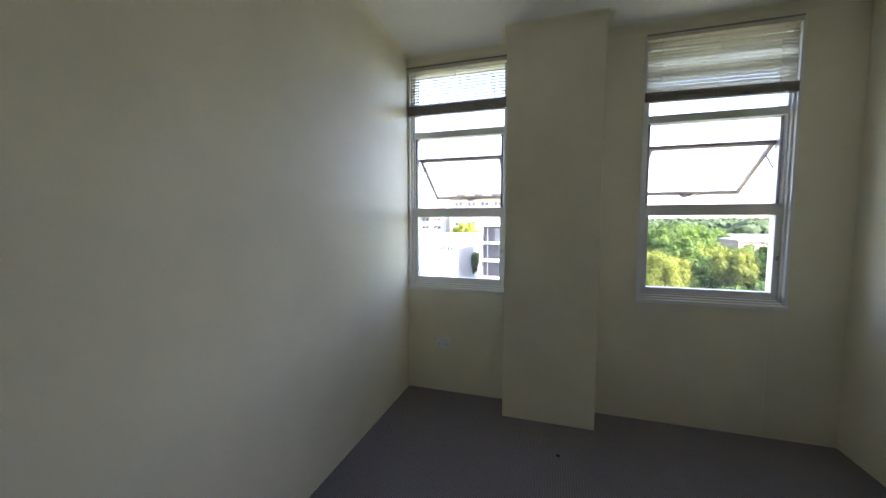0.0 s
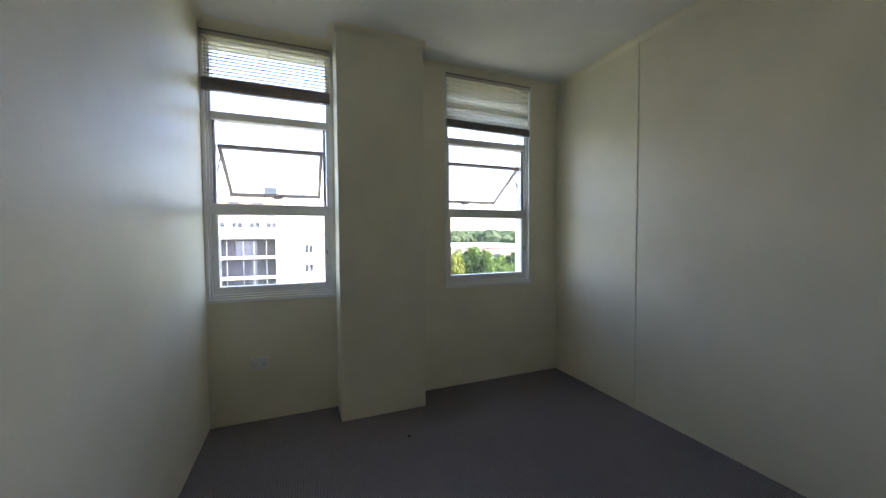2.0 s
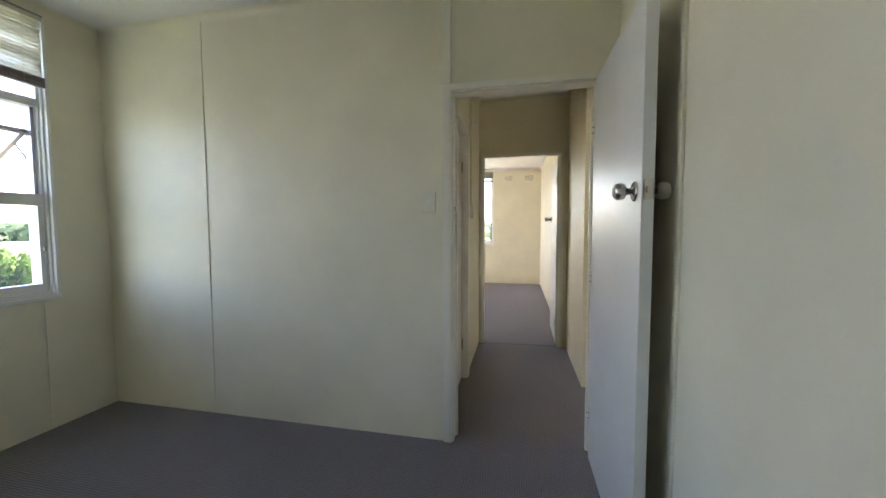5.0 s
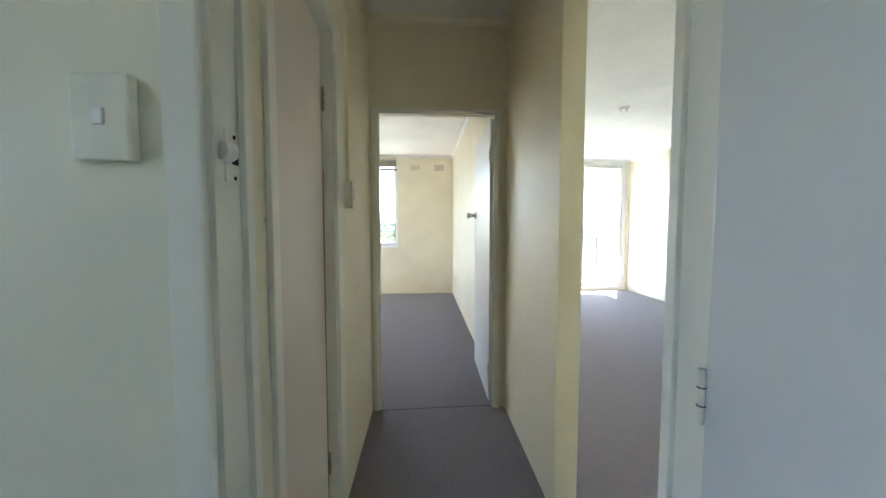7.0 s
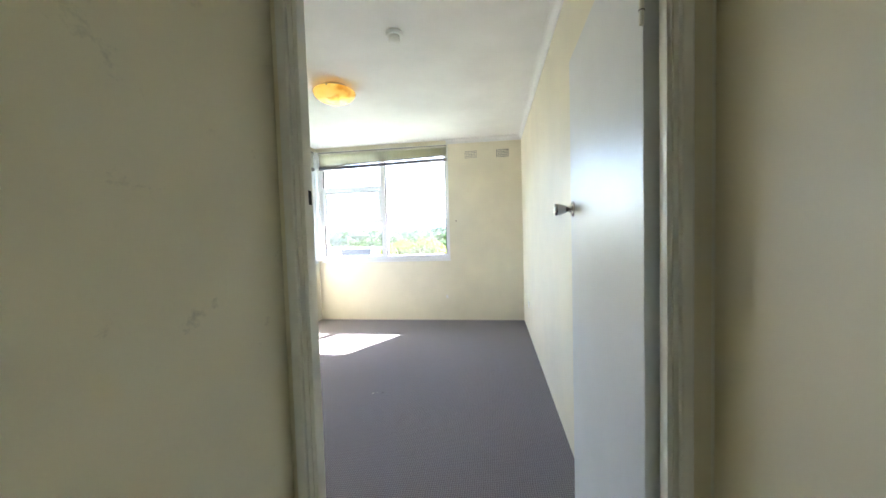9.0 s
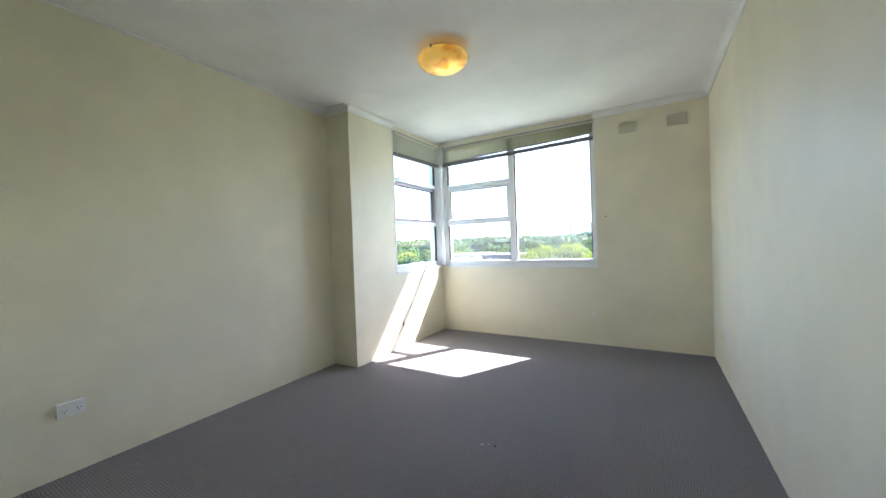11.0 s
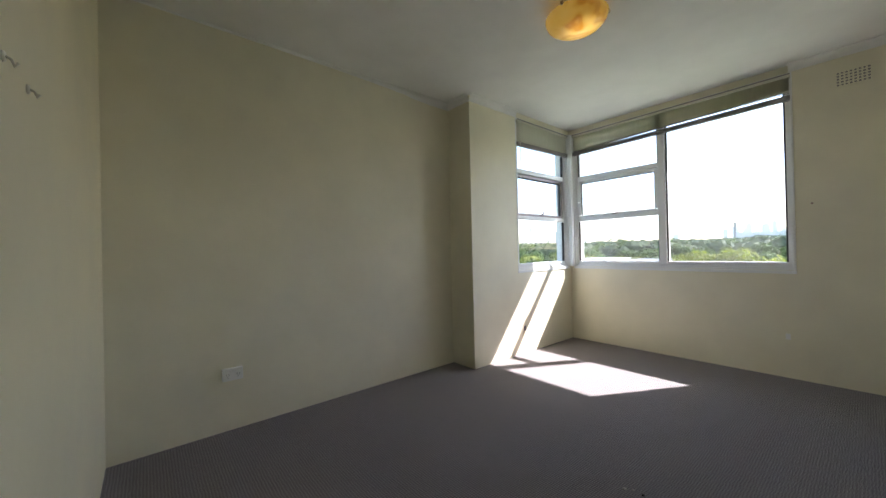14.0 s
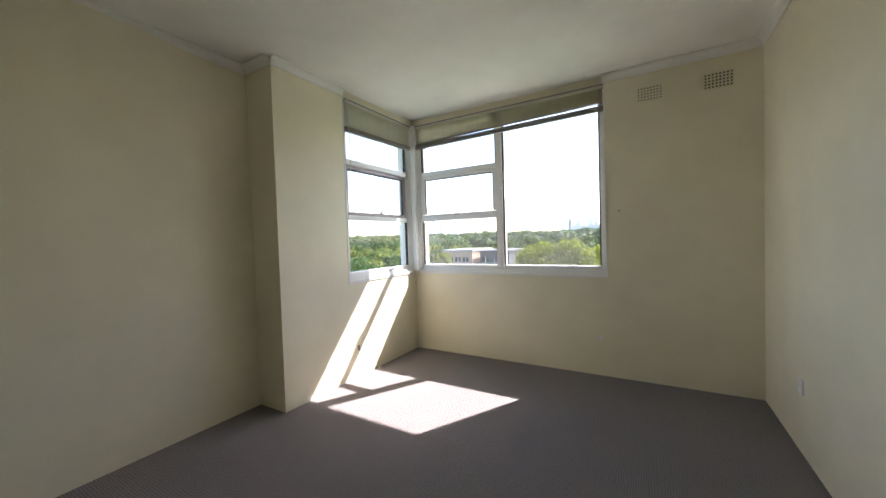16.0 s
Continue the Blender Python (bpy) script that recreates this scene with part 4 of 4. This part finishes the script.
def block(name, x0, x1, y0, y1, z1, label, material, storeys, windows, face='x', roof=None, side_windows=()):
    """A building with a parapet roof and real window boxes on the side that faces the flat: windows (along, width, height, storey)."""
    t = thing(name, ((x0 + x1) / 2, (y0 + y1) / 2, GZ), label, "building")
    part("wall", boxbm(x0, x1, y0, y1, GZ, z1), material, t)
    part("roof", boxbm(x0 - 0.2, x1 + 0.2, y0 - 0.2, y1 + 0.2, z1, z1 + 0.35), roof or material, t)
    for a, w, h, z in windows:
        if face == 'x':
            wd = part("window", boxbm(x1 - 0.05, x1 + 0.03, a - w / 2, a + w / 2, z, z + h), WINDARK, t)
            part("sill", boxbm(x1, x1 + 0.12, a - w / 2 - 0.1, a + w / 2 + 0.1, z - 0.12, z - 0.001), CONC, wd)
            part("frame", boxbm(x1 + 0.03, x1 + 0.06, a - 0.04, a + 0.04, z, z + h), FRAME, wd)
        else:
            wd = part("window", boxbm(a - w / 2, a + w / 2, y0 - 0.03, y0 + 0.05, z, z + h), WINDARK, t)
            part("sill", boxbm(a - w / 2 - 0.1, a + w / 2 + 0.1, y0 - 0.12, y0, z - 0.12, z - 0.001), CONC, wd)
            part("frame", boxbm(a - 0.04, a + 0.04, y0 - 0.06, y0 - 0.03, z, z + h), FRAME, wd)
    return t


# white apartment block with balconies
blk = block("apartment_block", -72, -57, -3.9, 3.9, 1.7, "white rendered apartment block with stacked balconies", CONC, 5,
            [(0.6, 1.1, 1.2, z) for z in (-1.2, -4.1, -7.0, -9.9)])
# balcony back wall takes the dark brick colour to paint in the recess shade
part("wall", boxbm(-72, -59.2, -11.4, -3.9, GZ, 1.7), DARK_BRICK_RECESS, blk)
part("fascia", boxbm(-59.2, -56.9, -11.15, -3.9, 0.95, 1.7), CONC, blk)
part("roof", boxbm(-72.2, -56.8, -11.6, -3.9, 1.7, 2.05), CONC, blk)
part("end_wall", boxbm(-59.2, -57, -11.4, -11.15, GZ, 1.7), CONC, blk)
for z in (-1.6, -4.5, -7.4, -10.3):
    sl = part("balcony", boxbm(-59.2, -56.9, -11.15, -3.9, z - 0.32, z), CONC, blk)
    part("balustrade", boxbm(-57.0, -56.94, -11.1, -3.95, z + 0.95, z + 1.02), RAILM, sl)
    for k in range(30):
        y = -11.0 + k * 0.24
        part("baluster", boxbm(-56.99, -56.96, y, y + 0.03, z, z + 0.95), RAILM, sl)
    for a, w, m in ((-10.45, 1.3, CURTAIN), (-8.35, 1.9, PALE_CURTAIN if z > -3 else CURTAIN), (-6.95, 0.7, PALE_CURTAIN), (-5.3, 2.4, WINDARK)):
        g = part("balcony_door", boxbm(-59.19, -59.1, a - w / 2, a + w / 2, z + 0.02, z + 2.2), m, blk)
        part("door_frame", boxbm(-59.1, -59.05, a - 0.04, a + 0.04, z + 0.02, z + 2.2), FRAME, g)
# tall apartment tower behind
tw = block("apartment_tower", -150, -118, -34, -6, 13.2, "tall pale apartment tower with ochre parapet", CONC2, 9,
           [(y, 2.6, 1.4, z) for z in (-6, -2.7, 0.6, 3.9, 7.2) for y in (-31, -26.5, -22, -17.5, -13, -8.6)])
part("parapet", boxbm(-150.3, -117.6, -34.3, -5.7, 9.3, 11.7), OCHRE, tw)
for y in (-30, -24, -18, -12):
    part("parapet_opening", boxbm(-117.6, -117.5, y - 1.5, y + 1.5, 9.7, 11.3), WINDARK, tw)
part("penthouse", boxbm(-142, -122, -16, -6.4, 13.2, 16.9), CONC, tw)
part("penthouse_window", boxbm(-122, -121.9, -10.6, -7.0, 13.7, 16.4), WINDARK, tw)
part("plant_room", boxbm(-138, -122.5, -10.2, -8.1, 16.9, 20.2), CONC, tw)
# long white low building down the street, with slit openings
lw = block("low_white_building", -80, -58, -32, -15.8, -1.1, "low white building with narrow slit openings", CONC, 3,
           [(y, 0.6, 2.6, z) for z in (-6.8, -11.5) for y in (-30.5, -28.6, -26.7, -24.8, -22.9, -21.0, -19.1, -17.2)] + [(-18, 0.9, 0.7, -3.2), (-16.7, 0.9, 0.7, -3.2)])
bk = block("far_apartments", -170, -140, -75, -42, 8.5, "cream apartment building farther down the street", CONC2, 6,
           [(y, 3.0, 1.3, z) for z in (-4, -0.8, 2.4, 5.4) for y in (-71, -66, -61, -56, -51, -46)])
part("balcony_band", boxbm(-139.9, -138.6, -72, -48, 4.4, 5.2), OCHRE, bk)
block("long_shed", -112, -72, 30, 60, -1.6, "long low building with pale metal roof", BRICKY, 1, [(y, 4, 1.6, -4.6) for y in range(34, 58, 7)], roof=ROOFM)
block("flat_roofed_house", -40, -33, 73, 84, -1.6, "flat roofed house among the trees", BRICKY, 2, [(x, 1.4, 1.1, z) for z in (-4.0, -7.0, -10.0) for x in (-38.4, -36.5, -34.6)], 'y', ROOFM)
block("brick_house", -32, -25.5, 75, 87, -1.9, "dark blue-grey brick house with flat dark roof", DARK_BRICK_RECESS, 2, [(x, 1.6, 1.3, z) for z in (-4.2, -7.2) for x in (-30.8, -28.8, -26.8)], 'y', DARK_BRICK_RECESS)
block("pale_house", -62, -52, 92, 104, -4.2, "pale house on the park edge", CONC2, 2, [(x, 2.0, 1.3, z) for z in (-6.8, -9.8) for x in (-60, -57, -54)], 'y', ROOFM)


def skyline():
    rnd = random.Random(9)
    for k in range(44):
        yaw = rnd.choice((rnd.uniform(28, 44), rnd.uniform(28, 38), rnd.uniform(0, 48), rnd.uniform(5, 12)))
        d = rnd.uniform(2600, 3400)
        x, y = polar(yaw, d, -1, 5)
        h = rnd.uniform(85, 135) * (1.35 if rnd.random() < 0.12 else 1)
        w = rnd.uniform(18, 50)
        bm = boxbm(x - w / 2, x + w / 2, y - w / 2, y + w / 2, GZ, h)
        box(bm, x - w / 5, x + w / 5, y - w / 5, y + w / 5, h, h * 1.08)
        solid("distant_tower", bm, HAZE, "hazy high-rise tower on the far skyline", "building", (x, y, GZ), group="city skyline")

    x, y = polar(10.7, 2500, -1, 5)
    for off, w, h in ((0, 11, 122), (-22, 10, 112)):
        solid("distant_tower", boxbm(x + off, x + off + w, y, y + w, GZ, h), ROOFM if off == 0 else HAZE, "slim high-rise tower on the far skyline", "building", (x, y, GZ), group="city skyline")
    x, y = polar(8.0, 900, -1, 5)
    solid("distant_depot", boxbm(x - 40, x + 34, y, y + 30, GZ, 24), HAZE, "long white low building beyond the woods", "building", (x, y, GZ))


skyline()

# balcony outside the living room
solid("balcony_slab", boxbm(0.8, 4.5, 8.325, 9.9, -0.2, 0.0), CONC, "concrete balcony floor", "balcony", kind="structure")
rail = thing("balcony_railing", (2.6, 9.8, 0), "dark metal balcony railing with upright bars", "railing")
part("top_rail", boxbm(0.85, 4.48, 9.76, 9.81, 1.0, 1.05, 0.005), RAILM, rail)
part("bottom_rail", boxbm(0.85, 4.48, 9.77, 9.80, 0.08, 0.12), RAILM, rail)
for k in range(34):
    part("baluster", boxbm(0.9 + k * 0.107, 0.92 + k * 0.107, 9.775, 9.795, 0.12, 1.0), RAILM, rail)
for x in (0.9, 2.6, 4.42):
    part("post", boxbm(x - 0.02, x + 0.02, 9.76, 9.81, 0.0, 1.0), RAILM, rail)


# ---- living room balcony door ----
bl, pl = mapper('y', 8.12, 1)
ld = thing("window_5", (2.9, 8.2, 0.03), "white framed sliding glass balcony door", "window", kind="structure")
part("jamb", bl(4.14, 4.20, 0.02, 0.14, 0.03, 2.6, 0.004), FRAME, ld)
part("jamb", bl(1.5, 1.56, 0.02, 0.14, 0.03, 2.6, 0.004), FRAME, ld)
part("head", bl(1.56, 4.14, 0.02, 0.14, 2.53, 2.6, 0.004), FRAME, ld)
part("track", bl(1.56, 4.14, 0.02, 0.14, 0.03, 0.07, 0.004), FRAME, ld)
for u0, u1, w in ((1.56, 2.46, 0.04), (2.40, 3.34, 0.08), (3.28, 4.14, 0.04)):
    lf = part("sliding_leaf", bl(u0, u0 + 0.06, w, w + 0.035, 0.07, 2.53, 0.003), FRAME, ld)
    part("leaf_stile", bl(u1 - 0.06, u1, w, w + 0.035, 0.07, 2.53, 0.003), FRAME, lf)
    part("leaf_rail", bl(u0 + 0.06, u1 - 0.06, w, w + 0.035, 0.07, 0.15, 0.003), FRAME, lf)
    part("leaf_rail", bl(u0 + 0.06, u1 - 0.06, w, w + 0.035, 2.47, 2.53, 0.003), FRAME, lf)
    g = part("leaf_pane", bl(u0 + 0.05, u1 - 0.05, w + 0.015, w + 0.019, 0.14, 2.48), GLASS, lf)
    g.visible_shadow = False


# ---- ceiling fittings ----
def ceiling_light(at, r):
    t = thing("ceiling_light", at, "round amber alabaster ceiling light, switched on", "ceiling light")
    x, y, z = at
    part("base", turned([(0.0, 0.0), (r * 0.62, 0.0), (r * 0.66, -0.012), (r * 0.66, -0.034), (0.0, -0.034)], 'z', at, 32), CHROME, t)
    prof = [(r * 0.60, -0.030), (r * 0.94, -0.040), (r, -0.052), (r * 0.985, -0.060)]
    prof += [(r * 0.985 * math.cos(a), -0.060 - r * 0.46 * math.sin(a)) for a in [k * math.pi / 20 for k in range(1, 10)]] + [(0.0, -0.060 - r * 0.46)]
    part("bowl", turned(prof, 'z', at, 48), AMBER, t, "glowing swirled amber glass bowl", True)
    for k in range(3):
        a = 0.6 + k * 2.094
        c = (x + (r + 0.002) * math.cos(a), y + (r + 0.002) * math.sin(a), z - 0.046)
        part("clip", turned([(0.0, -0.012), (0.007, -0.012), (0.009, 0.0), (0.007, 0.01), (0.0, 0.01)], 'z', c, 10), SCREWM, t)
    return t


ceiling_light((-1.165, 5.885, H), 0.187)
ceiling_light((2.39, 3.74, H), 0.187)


def detector(at):
    t = thing("smoke_detector", at, "small white ceiling smoke detector", "smoke detector")
    part("base", turned([(0.0, 0.0), (0.058, 0.0), (0.058, -0.012), (0.051, -0.022), (0.0, -0.022)], 'z', at, 24), PLASTIC, t)
    part("sensor", turned([(0.036, -0.022), (0.038, -0.046), (0.031, -0.060), (0.0, -0.063)], 'z', at, 24), PLASTIC, t, "grey-white sensor cap", True)
    return t


detector((-0.398, 5.155, H))
detector((2.39, 5.15, H))


# ---- sockets, switches, vents ----
def plate(name, axis, face, s, u, z, w, h, d, label, cat, material, buttons, slots=()):
    """Wall plate sticking out of a wall face: buttons and slots as (du, dz, w, h)."""
    b, p = mapper(axis, face, -s)
    t = thing(name, p(u, 0, z), label, cat)
    body = part("plate", b(u - w / 2, u + w / 2, -d, 0.002, z - h / 2, z + h / 2, min(0.004, d * 0.3)), material, t)
    for du, dz, bw, bh in buttons:
        part("rocker", b(u + du - bw / 2, u + du + bw / 2, -d - 0.004, -d + 0.001, z + dz - bh / 2, z + dz + bh / 2, 0.0015), PLASTIC, t)
    for du, dz, bw, bh in slots:
        part("pin_slot", b(u + du - bw / 2, u + du + bw / 2, -d - 0.0006, -d + 0.001, z + dz - bh / 2, z + dz + bh / 2), DARK, t)
    return t


GPO = [(s * 0.030 + o, dz, 0.0022, 0.008) for s in (-1, 1) for o, dz in ((-0.007, 0.0), (0.007, 0.0), (0.0, -0.013))]
plate("power_socket", 'x', -2.745, 1, -0.853, 0.40, 0.112, 0.082, 0.020, "white double power socket on the wall", "power socket", PLASTIC, [(-0.012, 0.026, 0.011, 0.016), (0.012, 0.026, 0.011, 0.016)], GPO)
plate("power_socket", 'x', -2.729, 1, 4.212, 0.372, 0.118, 0.078, 0.034, "white double power socket on a mounting block", "power socket", PLASTIC, [(-0.012, 0.022, 0.011, 0.016), (0.012, 0.022, 0.011, 0.016)], GPO)
plate("power_socket", 'x', 0.655, -1, 7.237, 0.385, 0.055, 0.085, 0.012, "small white wall outlet", "power socket", PLASTIC, [(0, 0.02, 0.02, 0.02)])
plate("light_switch", 'y', 1.66, -1, -0.350, 1.422, 0.078, 0.118, 0.018, "cream light switch beside the doorway", "light switch", CREAM_PLASTIC, [(0, 0.0, 0.014, 0.022)])
hs = plate("light_switch", 'x', -0.265, 1, 2.79, 1.422, 0.070, 0.122, 0.038, "cream double light switch on a deep mounting block", "light switch", CREAM_PLASTIC, [(0, 0.015, 0.017, 0.018), (0, -0.013, 0.017, 0.018)], [(0, 0.015, 0.0185, 0.0195), (0, -0.013, 0.0185, 0.0195)])
part("conduit", boxbm(-0.265, -0.247, 2.785, 2.802, 1.48, 2.62, 0.003), WALL_HALL, hs, "painted surface conduit")
plate("cable_plate", 'y', 7.975, -1, -0.462, 0.353, 0.03, 0.05, 0.01, "tiny white cable outlet on the wall", "outlet", PLASTIC, [])
plate("cable_plate", 'x', -2.46, 1, 6.985, 0.275, 0.02, 0.05, 0.012, "small dark cable stub low on the wall", "outlet", SLAT_DARK, [])
plate("wall_plug", 'y', 7.975, -1, -0.30, 1.472, 0.014, 0.014, 0.006, "small filled screw hole in the wall", "wall plug", BRICKY, [])


def vent(u0, u1, z0, z1, label, hollow_shade):
    t = thing("air_vent", ((u0 + u1) / 2, 7.975, z0), label, "air vent")
    # dark plate on the solid wall paints in the shade of the holes
    part("backing", boxbm(u0 + 0.004, u1 - 0.004, 7.9715, 7.9745, z0 + 0.004, z1 - 0.004), hollow_shade, t)
    nx, nz = 8, 5
    dx, dz = (u1 - u0) / nx, (z1 - z0) / nz
    for k in range(nx + 1):
        m = 0.0100
        part("upright_bar", boxbm(u0 + k * dx - m / 2, u0 + k * dx + m / 2, 7.964, 7.9712, z0, z1), WALL, t)
    for k in range(nz + 1):
        part("cross_bar", boxbm(u0, u1, 7.9652, 7.9712, z0 + k * dz - 0.0050, z0 + k * dz + 0.0050), WALL, t)


vent(-0.152, 0.028, 2.364, 2.478, "cream painted wall air vent with square grille", SLAT_DARK)
vent(0.300, 0.481, 2.360, 2.476, "cream painted wall air vent with square grille", RAILM)


def coat_hook(x, z):
    t = thing("coat_hook", (x, 3.60, z), "painted coat hook on the bedroom wall", "hook")
    part("plate", turned([(0.0, 0.0), (0.010, 0.0), (0.009, 0.004), (0.0, 0.005)], 'y', (x, 3.60, z), 16), TRIM, t, "", True)
    part("hook_arm", tube([(x, 3.604, z), (x, 3.611, z - 0.003), (x, 3.615, z - 0.015), (x, 3.619, z - 0.008)], [0.003, 0.0025, 0.0025, 0.003], 8), TRIM, t, "", True)


coat_hook(-0.985, 1.512)
coat_hook(-1.155, 1.515)


# ---- little things on the carpet ----
def fluff(name, x, y, r, material, label, flat=0.4):
    bm = bmesh.new()
    bmesh.ops.create_icosphere(bm, subdivisions=2, radius=r)
    for v in bm.verts:
        v.co *= 1 + 0.35 * noise.noise(v.co * (2 / r) + Vector((x, y, 0)))
        v.co.z *= flat
    bmesh.ops.translate(bm, verts=bm.verts[:], vec=(x, y, r * flat * 0.8))
    solid(name, bm, material, label, "debris", (x, y, 0), smooth=True)


fluff("carpet_speck", -2.155, 0.035, 0.011, DARK, "tiny dark speck lying on the carpet", 0.7)
fluff("carpet_fluff", -0.775, 5.515, 0.010, CONC2, "small pale fluff lying on the carpet", 0.35)
fluff("carpet_fluff", -0.745, 5.535, 0.006, CONC2, "small pale fluff lying on the carpet", 0.35)
fluff("carpet_speck", -0.70, 5.53, 0.007, DARK, "tiny dark speck lying on the carpet", 0.5)
solid("trim_carpet_seam", tube([(-0.21, 3.54, 0.001), (0.0, 3.55, 0.001), (0.3, 3.565, 0.001), (0.57, 3.57, 0.001)], 0.0025, 6), DARK, "dark joint between two carpet sheets", "carpet seam", kind="structure")
solid("trim_wall_joint", boxbm(-2.7465, -2.743, 1.280, 1.286, 0.02, 0.80), CREAM_PLASTIC, "faint filled joint under the window", "trim", kind="structure")
plate("power_socket", 'x', 4.36, -1, 4.78, 0.365, 0.112, 0.08, 0.012, "white double power socket on the living room wall", "power socket", PLASTIC, [(-0.012, 0.026, 0.011, 0.016), (0.012, 0.026, 0.011, 0.016)], GPO)
